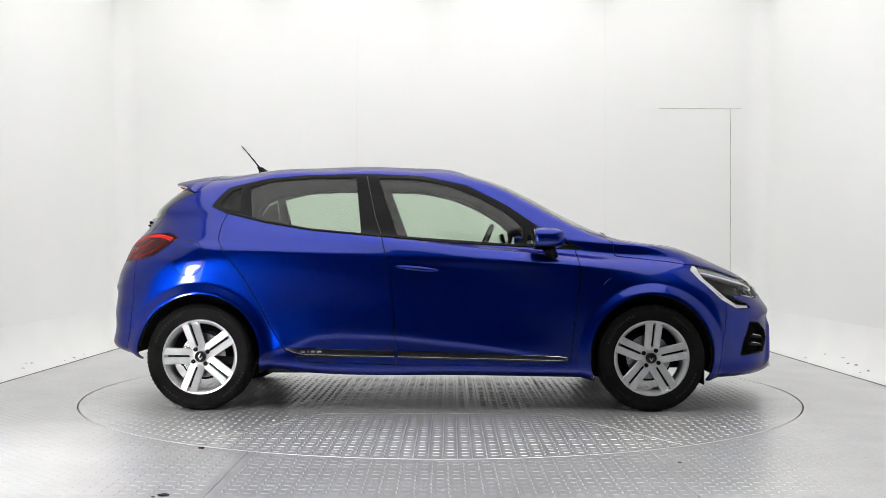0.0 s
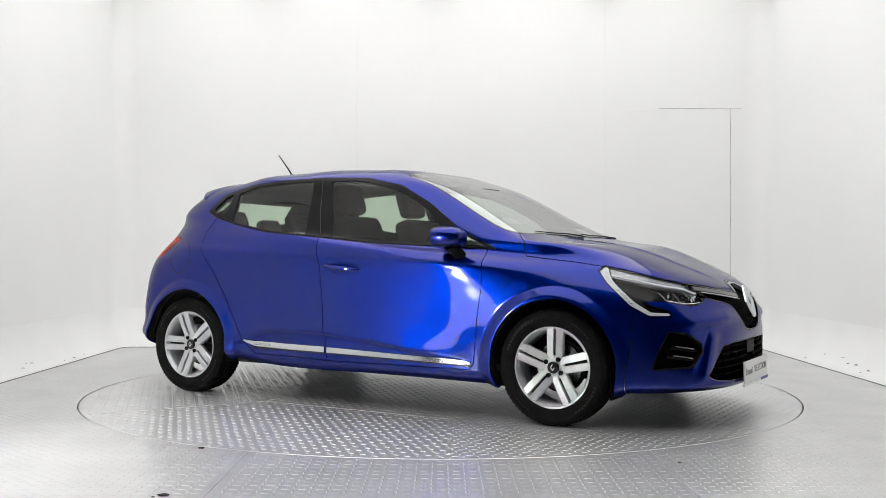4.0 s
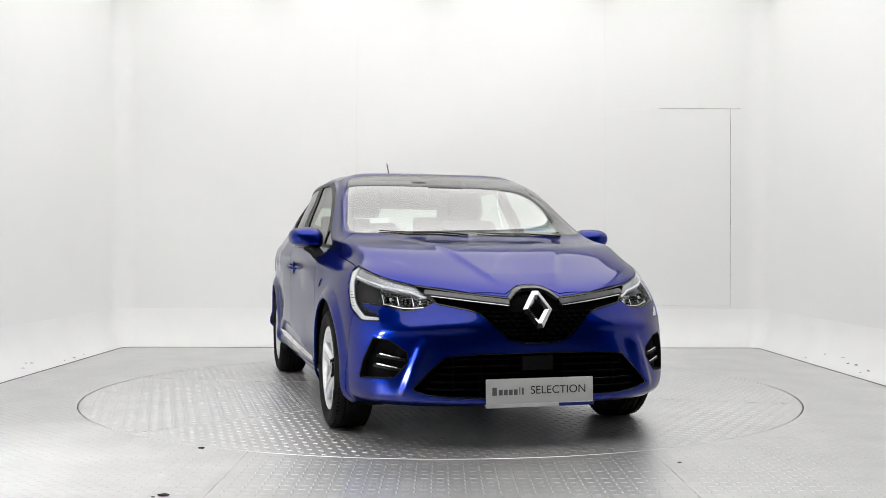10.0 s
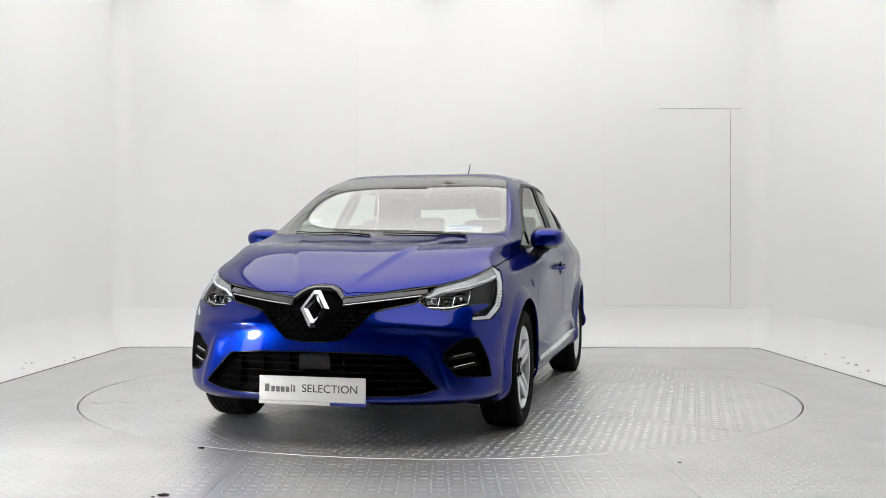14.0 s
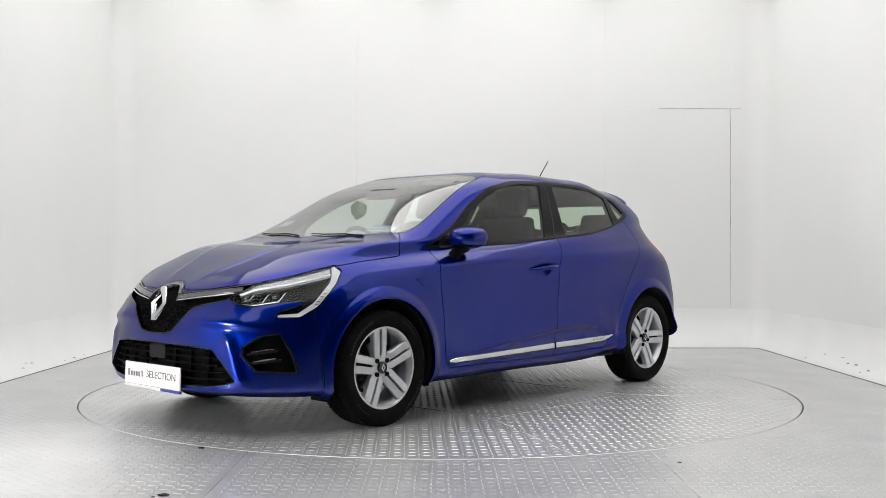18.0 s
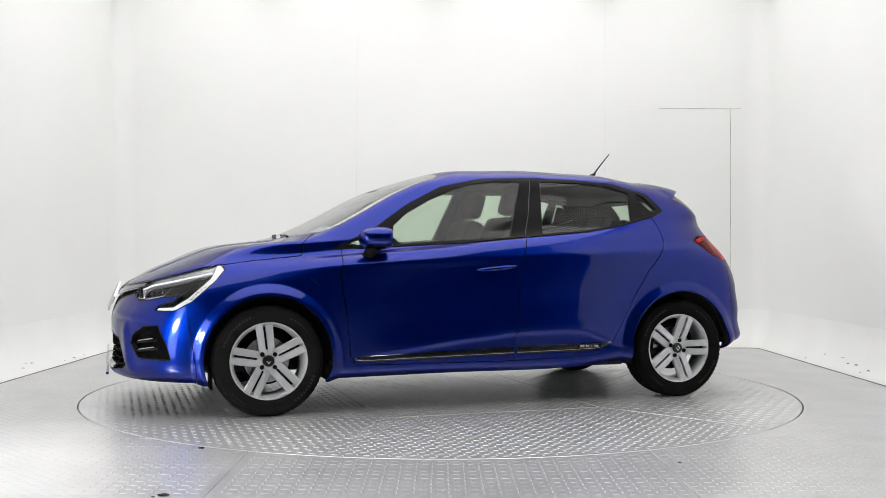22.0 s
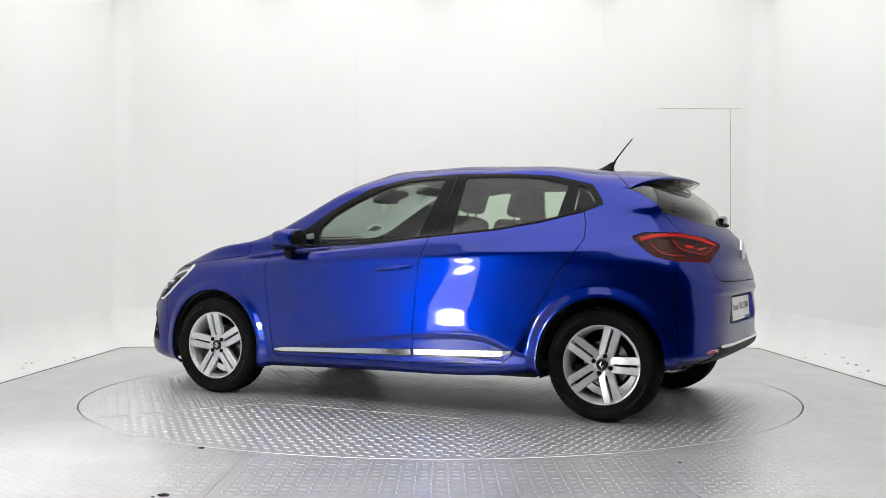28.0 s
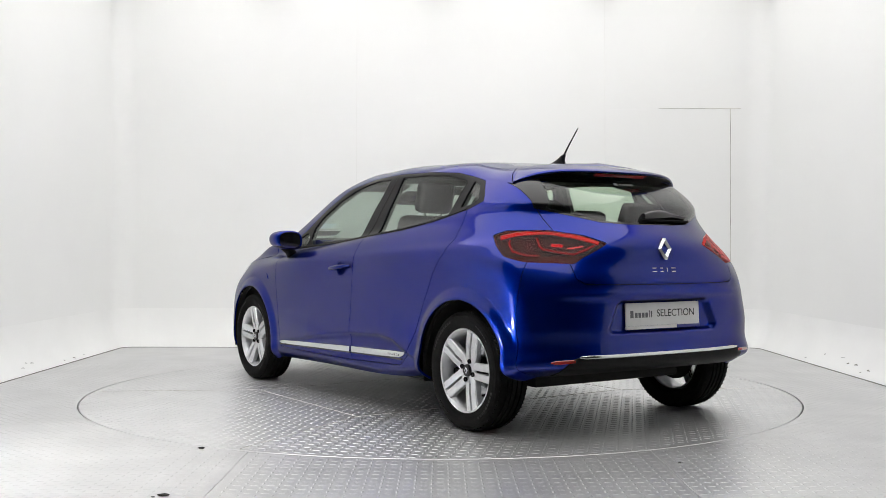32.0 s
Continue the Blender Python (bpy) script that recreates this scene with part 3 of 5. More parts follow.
def carve(sheet, fn, gap=GAP):
    """fn(sheet) gives a signed distance; returns inner and outer pieces, apart by the gap."""
    inner, _ = sheet.cut(fn(sheet) + gap)
    _, outer = sheet.cut(fn(sheet) - gap)
    return inner, outer


def poly_xz(poly, rounding=0.0, y_over=0.45):
    return lambda s: np.where(s.y() > y_over, polygon_distance(s.x(), s.z(), poly, rounding), 1.0)


def poly_xy(poly, rounding=0.0, z_over=0.6):
    return lambda s: np.where(s.z() > z_over, polygon_distance(s.x(), s.y(), poly, rounding), 1.0)


def poly_front(points, rounding=0.0):
    poly = wrapped(points)
    return lambda s: np.where(s.x() > 0.0, polygon_distance(front_wrap(s.v), s.z(), poly, rounding), 1.0)


def poly_rear(points, rounding=0.0):
    poly = wrapped(points, False)
    return lambda s: np.where(s.x() < -2.46, polygon_distance(rear_wrap(s.v), s.z(), poly, rounding), 1.0)


def poly_yz_front(poly, rounding=0.0):
    return lambda s: np.where(s.x() > 0.3, polygon_distance(s.y(), s.z(), poly, rounding), 1.0)


def poly_yz_rear(poly, rounding=0.0):
    return lambda s: np.where(s.x() < -2.4, polygon_distance(s.y(), s.z(), poly, rounding), 1.0)


# Outlines on the near side, y > 0; places in the car's own metres, x from the front axle.
ARCH_Z, ARCH_R, WHEEL_BASE = 0.315, 0.352, 2.583
SIDE_OPENING = [(-.38, .926), (-.53, .932), (-1.15, .963), (-1.56, 1.0), (-1.95, 1.034), (-2.21, 1.077), (-2.45, 1.134), (-2.545, 1.175),
                (-2.53, 1.205), (-2.465, 1.284), (-2.36, 1.311), (-2.23, 1.340), (-1.96, 1.360), (-1.65, 1.367), (-1.32, 1.356), (-1.055, 1.300), (-.825, 1.182), (-.63, 1.048)]
FRONT_PANE = [(-0.775, 0.962), (-1.446, 1.008), (-1.562, 1.338), (-1.404, 1.338), (-1.300, 1.326), (-1.150, 1.290), (-0.980, 1.222), (-0.830, 1.138), (-0.745, 1.062), (-0.735, 1.000)]
FRONT_LIGHT = [(-.46, .955), (-.70, .962), (-.690, 1.020), (-.650, 1.030)]
REAR_PANE = [(-1.670, 1.022), (-1.940, 1.044), (-2.100, 1.068), (-2.295, 1.112), (-2.325, 1.285), (-2.165, 1.325), (-1.950, 1.340), (-1.710, 1.343)]
REAR_LIGHT = [(-2.385, 1.150), (-2.47, 1.168), (-2.495, 1.190), (-2.44, 1.262), (-2.392, 1.282)]
FRONT_DOOR = [(-0.427, 0.905), (-0.412, 0.820), (-0.412, 0.720), (-0.439, 0.548), (-0.465, 0.300), (-0.487, 0.272), (-1.449, 0.268), (-1.455, 0.400), (-1.469, 0.600), (-1.492, 0.833), (-1.522, 0.930), (-1.545, 1.020), (-0.427, 0.940)]
REAR_DOOR = [(-1.545, 1.020), (-1.522, 0.930), (-1.492, 0.833), (-1.469, 0.600), (-1.455, 0.400), (-1.449, 0.268), (-2.007, 0.285), (-2.077, 0.340), (-2.167, 0.480), (-2.249, 0.640), (-2.347, 0.800), (-2.432, 0.900), (-2.479, 0.980), (-2.472, 1.060), (-2.439, 1.150), (-1.987, 1.080)]
BONNET = [(-.165, 0.0), (-.172, .25), (-.20, .45), (-.258, .62), (-.275, .67), (-.215, .74), (-.19, .758), (0.01, .757), (.19, .752), (.277, .742), (.40, .70), (.491, .649), (.597, .545), (.67, .40), (.715, .30), (.735, .17), (.745, .135), (.712, .088), (.69, .06), (.682, 0.0), (.682, -.1), (-.165, -.1)]
SCREEN = [(-.145, -.1), (-.145, 0.0), (-.15, .25), (-.18, .45), (-.235, .60), (-.275, .655), (-.33, .682), (-.42, .678), (-1.03, .565), (-1.065, .54), (-1.07, .30), (-1.07, -.1)]
HEADLAMP = [(.262, .752, .838), (.491, .649, .778), (.597, .54, .748), (.70, .470, .676), (.69, .53, .645), (.665, .599, .636), (.583, .688, .658), (.474, .776, .668), (.500, .768, .640), (.585, .717, .614), (.607, .711, .588), (.514, .783, .588), (.419, .815, .640), (.300, .812, .752), (.245, .785, .812)]
UPPER_GRILLE = [(-.1, .751), (0.0, .751), (.05, .746), (.088, .732), (.128, .694), (.319, .714), (.56, .752), (.60, .735), (.48, .70), (.455, .668), (.325, .642), (.271, .625), (.197, .554), (.138, .502), (.063, .490), (-.1, .490)]
LOWER_GRILLE = [(-.1, .436), (.294, .432), (.436, .420), (.50, .36), (.575, .282), (.517, .262), (.421, .250), (-.1, .240)]
FOG_POCKET = [(0.596, 0.730, 0.502), (0.659, 0.675, 0.495), (0.714, 0.608, 0.445), (0.724, 0.606, 0.405), (0.689, 0.661, 0.334), (0.526, 0.777, 0.322), (0.549, 0.766, 0.400)]
TAIL_LAMP = [(-2.738, .754, .990), (-2.780, .70, 1.010), (-2.921, .55, 1.010), (-3.035, .425, .985), (-3.108, .350, .951), (-3.093, .491, .884), (-3.084, .532, .858), (-2.951, .722, .866), (-2.859, .779, .892), (-2.797, .778, .939)]
HATCH = [(-.1, 1.45), (-.1, .748), (.40, .750), (.515, .754), (.555, .780), (.562, .843), (.585, .928), (.552, 1.013), (.576, 1.121), (.590, 1.20), (.590, 1.272), (.56, 1.45)]
REAR_GLASS = [(-.1, 1.052), (.171, 1.053), (.309, 1.062), (.518, 1.112), (.585, 1.130), (.592, 1.20), (.588, 1.258), (.50, 1.285), (.40, 1.30), (-.1, 1.315)]
REAR_CLEAR = [(-.1, 1.066), (.165, 1.067), (.30, 1.076), (.47, 1.118), (.527, 1.135), (.515, 1.165), (.478, 1.275), (-.1, 1.285)]
VALANCE = [(-.1, .402), (.53, .402), (.585, .394), (.612, .372), (.63, .345), (.64, .2), (-.1, .2)]
SCREEN_CLEAR = [(-.168, -.1), (-.168, 0.0), (-.173, .25), (-.203, .45), (-.255, .597), (-.29, .648), (-.34, .668), (-.42, .667), (-1.035, .556), (-1.052, .53), (-1.058, .30), (-1.058, -.1)]


def arches(s):
    return ARCH_R - np.minimum(np.hypot(s.x(), s.z() - ARCH_Z), np.hypot(s.x() + WHEEL_BASE, s.z() - ARCH_Z))


def flare(s):
    """Swells the skin round the wheel openings into a soft lip."""
    out = np.zeros(len(s.v))
    for cx in (0.0, -WHEEL_BASE):
        r = np.hypot(s.x() - cx, s.z() - ARCH_Z) - ARCH_R
        lip = np.clip((0.064 - r) / 0.052, 0, 1) * np.clip((r + 0.05) / 0.03, 0, 1)
        out += np.where(s.y() > 0.6, 0.021 * lip, 0)
    # the hollow in the lower doors and its crease
    zc = np.interp(s.x(), [-2.20, -2.06, -1.93, -1.80, -1.5, -1.1, -.75, -.5], [.335, .375, .432, .446, .438, .398, .352, .325])
    m = np.clip((s.x() + 2.22) / 0.10, 0, 1) * np.clip((-0.46 - s.x()) / 0.45, 0, 1)
    d = s.z() - zc
    out += np.where(s.y() > 0.6, m * 0.017 * np.where(d > 0, np.exp(-(d / 0.11) ** 2), np.exp(-(d / 0.018) ** 2)), 0)
    # the shoulder line
    zs = np.interp(s.x(), [-2.9, -2.5, -1.5, -0.45, 0.2], [.955, .925, .878, .842, .80])
    ms = np.clip((0.15 - s.x()) / 0.5, 0, 1) * np.clip((s.x() + 3.0) / 0.3, 0, 1)
    out += np.where(s.y() > 0.6, ms * 0.005 * np.exp(-((s.z() - zs) / 0.03) ** 2), 0)
    # the raised middle of the bonnet, with a crease on each side that runs out to the screen's corners
    edge = np.interp(s.x(), [-.2, .2, .68], [.47, .36, .165])
    on = np.where((s.x() > -.3) & (s.z() > 0.62), np.clip((0.70 - s.x()) / 0.12, 0, 1) * np.clip((s.x() + 0.17) / 0.12, 0, 1), 0)
    d = edge - s.y()
    out += on * 0.009 * np.clip(d / 0.05 + 0.4, 0, 1) ** 2 * np.exp(-np.clip(d, 0, 1) / 0.16)
    # the fold across the front bumper's cheeks
    zf = np.interp(s.y(), [.35, .62, .80], [.565, .545, .525])
    mf = np.clip((s.x() - 0.3) / 0.2, 0, 1) * np.clip((s.y() - 0.22) / 0.16, 0, 1) * np.clip((0.74 - s.y()) / 0.16, 0, 1)
    out += mf * 0.016 * np.exp(-((s.z() - zf) / np.where(s.z() > zf, 0.045, 0.022)) ** 2)
    # the upright blade between corner vent and lower intake
    yb = np.interp(s.z(), [.24, .36, .50], [.615, .575, .525])
    mb = np.clip((s.x() - 0.3) / 0.2, 0, 1) * np.clip((s.z() - 0.235) / 0.05, 0, 1) * np.clip((0.53 - s.z()) / 0.06, 0, 1)
    out += mb * 0.015 * np.exp(-((s.y() - yb) / np.where(s.y() > yb, 0.022, 0.05)) ** 2)
    # rear bumper: a shelf under the tailgate and the plate's recess
    back = np.where(s.x() < -2.9, 1.0, 0.0)
    out += back * 0.010 * np.exp(-((s.z() - 0.700) / 0.022) ** 2) * np.clip((0.72 - s.y()) / 0.2, 0, 1)
    rd = polygon_distance(s.y(), s.z(), [(-.1, .668), (.292, .668), (.318, .655), (.375, .535), (.355, .510), (-.1, .505)])
    k = np.clip(-rd / 0.022 + 0.35, 0, 1)
    out -= back * 0.026 * k * k * (3 - 2 * k)
    return out


def smooth_normals(s):
    """New normals from the faces, kept level across the middle."""
    n = np.zeros_like(s.v)
    q = np.array([f for f in s.f if len(f) == 4])
    c = np.cross(s.v[q[:, 2]] - s.v[q[:, 0]], s.v[q[:, 3]] - s.v[q[:, 1]])
    for k in range(4):
        np.add.at(n, q[:, k], c)
    n[np.abs(s.v[:, 1]) < 1e-6, 1] = 0
    n /= np.linalg.norm(n, axis=1, keepdims=True) + 1e-12
    bad = np.sum(n * s.n, 1) < 0.2
    n[bad] = s.n[bad]
    return Sheet(s.v, n, s.f)


half = smooth_normals(BODY.moved(flare(BODY)))
BODY = half
half = half.cut(arches(half))[0]

# Openings first, then the panels that are left.
side_frame, half = carve(half, poly_xz(SIDE_OPENING, 0.004), 0.0008)
screen, half = carve(half, poly_xy(SCREEN, 0.006, 0.9), 0.001)
lamp, half = carve(half, poly_front(HEADLAMP, 0.004), 0.0012)
upper_grille, half = carve(half, poly_yz_front(UPPER_GRILLE, 0.004), 0.0012)
bonnet, half = carve(half, poly_xy(BONNET, 0.0, 0.66))
lower_grille, half = carve(half, poly_yz_front(LOWER_GRILLE, 0.008), 0.0008)
fog, half = carve(half, poly_front(FOG_POCKET, 0.008), 0.0008)
tail, half = carve(half, poly_rear(TAIL_LAMP, 0.006), 0.0012)
rear_dark, half = carve(half, poly_yz_rear(REAR_GLASS, 0.004), 0.0008)
HATCH_TOP = [(-2.497, -.1), (-2.497, .375), (-2.515, .405), (-2.615, .54), (-2.66, .578), (-2.692, .592), (-3.2, .592), (-3.2, -.1)]
hatch, half = carve(half, lambda q: np.where(q.z() > 1.269, poly_xy(HATCH_TOP, 0.0, 1.2)(q), np.maximum(poly_yz_rear(HATCH)(q), q.x() + 2.575)))
valance, half = carve(half, poly_yz_rear(VALANCE, 0.004), 0.0010)
front_door, half = carve(half, poly_xz(FRONT_DOOR, 0.004))
rear_door, half = carve(half, poly_xz(REAR_DOOR, 0.004))
roof, half = carve(half, lambda s: np.where((s.z() > 1.3) & (s.x() < -1.0), s.y() - 0.50, 1.0), 0.0012)
nose, half = carve(half, lambda s: 0.425 - s.x() + 0.35 * np.clip(0.5 - s.z(), -0.2, 0.3) * -0.4, 0.0016)
tail_end, half = carve(half, lambda s: np.maximum(s.x() + 2.975 + 0.10 * np.clip(0.62 - s.z(), 0, 1), s.z() - 0.865), 0.0016)
fender, quarter = half.cut(-1.0 - half.x())

for sign, s in ((1, lambda q: q), (-1, lambda q: q.mirrored())):
    panel("front_wing", s(fender), PAINT, car)
    panel("rear_quarter_panel", s(quarter), PAINT, car)
bonnet_part = panel("bonnet", bonnet.both(), PAINT, car)
panel("roof", roof.both(), PAINT, car)
bumper_front = panel("front_bumper", nose.both(), PAINT, car)
bumper_rear = panel("rear_bumper", tail_end.both(), PAINT, car)
tailgate = panel("tailgate", hatch.both(), PAINT, car)
panel("rear_valance", valance.moved(0.004).both(), BLACK_MATT, bumper_rear, "matt black lower bumper skirt", 0.02)

GLASS_PARTS, DOORS, REAR_DOORS = [], {}, {}
screen, screen_edge = carve(screen, poly_xy(SCREEN_CLEAR, 0.008, 0.9), 0.0002)
pane = panel("windscreen", screen.both(), SCREEN_GLASS, car, "tinted windscreen glass", 0.004)
panel("windscreen_border", screen_edge.both(), BLACK_GLOSS, pane, "gloss black printed border of the windscreen", 0.004)
GLASS_PARTS.append(pane)
for sign, s in ((1, lambda q: q), (-1, lambda q: q.mirrored())):
    cup, door_skin = carve(front_door, lambda q: (np.hypot((q.x() + 1.345) / 0.062, (q.z() - 0.808) / 0.045) - 1) * 0.05, 0.0)
    d1 = panel("front_door", s(door_skin), PAINT, car)
    depth = np.clip(1 - np.hypot((cup.x() + 1.345) / 0.062, (cup.z() - 0.808) / 0.045), 0, 1)
    panel("handle_recess", s(cup.moved(-0.045 * depth ** 0.6)), PAINT, d1, "", 0.001)
    DOORS[sign] = d1
    d2 = REAR_DOORS[sign] = panel("rear_door", s(rear_door), PAINT, car)
    rest = side_frame
    for name, poly, owner in (("door_window", FRONT_PANE, d1), ("corner_window", FRONT_LIGHT, d1), ("door_window", REAR_PANE, d2), ("rear_side_window", REAR_LIGHT, car)):
        w, rest = carve(rest, poly_xz(poly, 0.006), 0.0006)
        g = panel(name, s(w.moved(-0.006)), DARK_GLASS if name == "rear_side_window" else GLASS, owner, "", 0.003)
        GLASS_PARTS.append(g)
        if name == "rear_side_window":
            panel("window_backing", s(w.moved(-0.05)), BLACK_SATIN, g, "dark pillar trim behind the glass", 0.004)
    panel("window_frame", s(rest), BLACK_SATIN, car, "black window surround and door pillar trim", 0.03)
clear, edge = carve(rear_dark, poly_yz_rear(REAR_CLEAR, 0.01), 0.0003)
g = panel("rear_window", clear.both(), GLASS, tailgate, "tinted rear window", 0.004)
GLASS_PARTS.append(g)
panel("rear_window_border", edge.both(), BLACK_GLOSS, tailgate, "gloss black border of the rear window", 0.02)
for g in GLASS_PARTS:
    g.visible_shadow = False


# ---- car: helpers for trim ----
SH = Vector(SHIFT)


def ribbon(name, anchors, width, mat, parent, label="", lift=0.003, thick=0.004, ends=True):
    """A flat strip along (place, normal) anchors on the body."""
    ps, ns = [np.array(a[0]) for a in anchors], [np.array(a[1]) for a in anchors]
    ws = width if isinstance(width, (list, tuple)) else [width] * len(ps)
    verts, faces = [], []
    for k, (p, n, w) in enumerate(zip(ps, ns, ws)):
        t = ps[min(k + 1, len(ps) - 1)] - ps[max(k - 1, 0)]
        b = np.cross(n, t)
        b /= np.linalg.norm(b) + 1e-12
        r = min(0.2 * w, 0.003)
        for u, h in ((-w / 2, lift - thick), (-w / 2, lift - r), (-w / 2 + r, lift), (w / 2 - r, lift), (w / 2, lift - r), (w / 2, lift - thick)):
            verts.append(p + b * u + n * h + SHIFT)
    m = 6
    for k in range(len(ps) - 1):
        for j in range(m):
            faces.append((k * m + j, k * m + (j + 1) % m, (k + 1) * m + (j + 1) % m, (k + 1) * m + j))
    faces += [tuple(range(m))[::-1], tuple(range((len(ps) - 1) * m, len(ps) * m))]
    bm = bmesh.new()
    vs = [bm.verts.new(v) for v in verts]
    for f in faces:
        bm.faces.new([vs[i] for i in f])
    return part(name, bm, mat, parent, label)


def along(fn, pts, count=14):
    """Anchors on the body along a smooth line through (a, b) pairs."""
    a = np.array(pts, float)
    d = np.concatenate([[0], np.cumsum(np.linalg.norm(np.diff(a, axis=0), axis=1))])
    t = np.linspace(0, d[-1], count)
    c = np.stack([np.interp(t, d, a[:, k]) for k in range(a.shape[1])], 1)
    return [fn(*q) for q in c]


def basis(p, n, up=(0, 0, 1)):
    """A pose at p with z along n and y as near to up as can be."""
    z = Vector(n).normalized()
    x = Vector(up).cross(z).normalized()
    y = z.cross(x)
    return Matrix.Translation(Vector(p) + SH) @ Matrix((x, y, z)).transposed().to_4x4()


def lettering(name, text, size, mat, parent, m, depth=0.0004, width=None):
    c = bpy.data.curves.new(name, "FONT")
    c.body, c.size, c.extrude, c.align_x, c.align_y = text, size, depth, "CENTER", "CENTER"
    ob = new("letters", c)
    bpy.context.view_layer.update()
    me = bpy.data.meshes.new_from_object(ob.evaluated_get(bpy.context.evaluated_depsgraph_get()))
    bpy.data.objects.remove(ob)
    me.name = name
    if width:
        xs = [v.co.x for v in me.vertices]
        k, mid = width / (max(xs) - min(xs)), (max(xs) + min(xs)) / 2
        for v in me.vertices:
            v.co.x = (v.co.x - mid) * k
    for v in me.vertices:
        v.co = m @ v.co
    me.materials.clear()
    me.materials.append(mat)
    out = new(name, me)
    out.parent = parent
    return out


def rhombus(name, p, n, height, width, parent):
    """The maker's badge as a plain bright hollow diamond."""
    bm = bmesh.new()
    m = basis(p, n)
    h, w = height / 2, width / 2
    rings = []
    for s, lift, cut in ((1.0, 0.0, 0.24), (1.0, 0.008, 0.22), (0.74, 0.016, 0.16), (0.50, 0.004, 0.05), (0.48, -0.004, 0.05)):
        ring = []
        for sx, sy in ((0, 1), (1, 0), (0, -1), (-1, 0)):
            if sx == 0:
                ring += [m @ Vector((-cut * w * s * sy, h * s * sy * (1 - 0.12 * s), lift)), m @ Vector((cut * w * s * sy, h * s * sy * (1 - 0.12 * s), lift))]
            else:
                ring += [m @ Vector((w * s * sx, 0, lift))]
        rings.append([bm.verts.new(v) for v in ring])
    for a, b in zip(rings, rings[1:]):
        k = len(a)
        for i in range(k):
            bm.faces.new((a[i], a[(i + 1) % k], b[(i + 1) % k], b[i]))
    return part(name, bm, CHROME, parent, "chrome diamond-shaped maker's badge", smooth=False)


# ---- front lamps, grilles and trim ----
DARK_CHROME = material("dark_lamp_chrome", (0.006, 0.006, 0.007), 0.30, 0.0, specular_ior_level=0.10)
LENS_CHROME = material("lamp_reflector", (0.75, 0.77, 0.8), 0.06, 1.0)
GREY_TRIM = vary(material("dark_grey_gloss_trim", (0.05, 0.05, 0.054), 0.18, 0.1, 0.6), 30, 0.9, 1.1, 0.03)
RED_GLASS = glass_material("red_lamp_glass", (0.88, 0.24, 0.24), 0.02, 5.0, 0.4)
LAMP_DARK = material("smoked_red_lamp_housing", (0.085, 0.002, 0.004), 0.4, 0.0, specular_ior_level=0.2)
PINK = material("pale_light_line", (0.85, 0.35, 0.35), 0.3)
RED_GUIDE = material("red_light_guide", (0.30, 0.005, 0.010), 0.25, 0.0, 0.3)
RED_TOP = material("bright_red_lamp_band", (0.80, 0.02, 0.035), 0.25, 0.0, 0.4)
AMBER = material("red_reflector", (0.35, 0.01, 0.01), 0.15, 0.0, 1.0)
C_LINE = [(.262, .765, .832), (.285, .806, .795), (.300, .812, .752), (.419, .815, .640), (.514, .783, .588), (.615, .705, .588)]
BROW_LINE = [(.262, .752, .838), (.491, .649, .778), (.597, .54, .748), (.655, .505, .712)]


def line_front(points, width):
    """Signed distance to a stripe along a line round the nose; the width may be one for each point."""
    a = wrapped(points)
    ws = width if isinstance(width, (list, tuple)) else [width] * len(a)

    def fn(q):
        u, z, best = front_wrap(q.v), q.z(), np.full(len(q.v), 1e9)
        for (p0, w0), (p1, w1) in zip(zip(a, ws), zip(a[1:], ws[1:])):
            e = p1 - p0
            t = np.clip(((u - p0[0]) * e[0] + (z - p0[1]) * e[1]) / (e @ e), 0, 1)
            best = np.minimum(best, np.hypot(u - p0[0] - e[0] * t, z - p0[1] - e[1] * t) - (w0 + (w1 - w0) * t))
        return best
    return fn


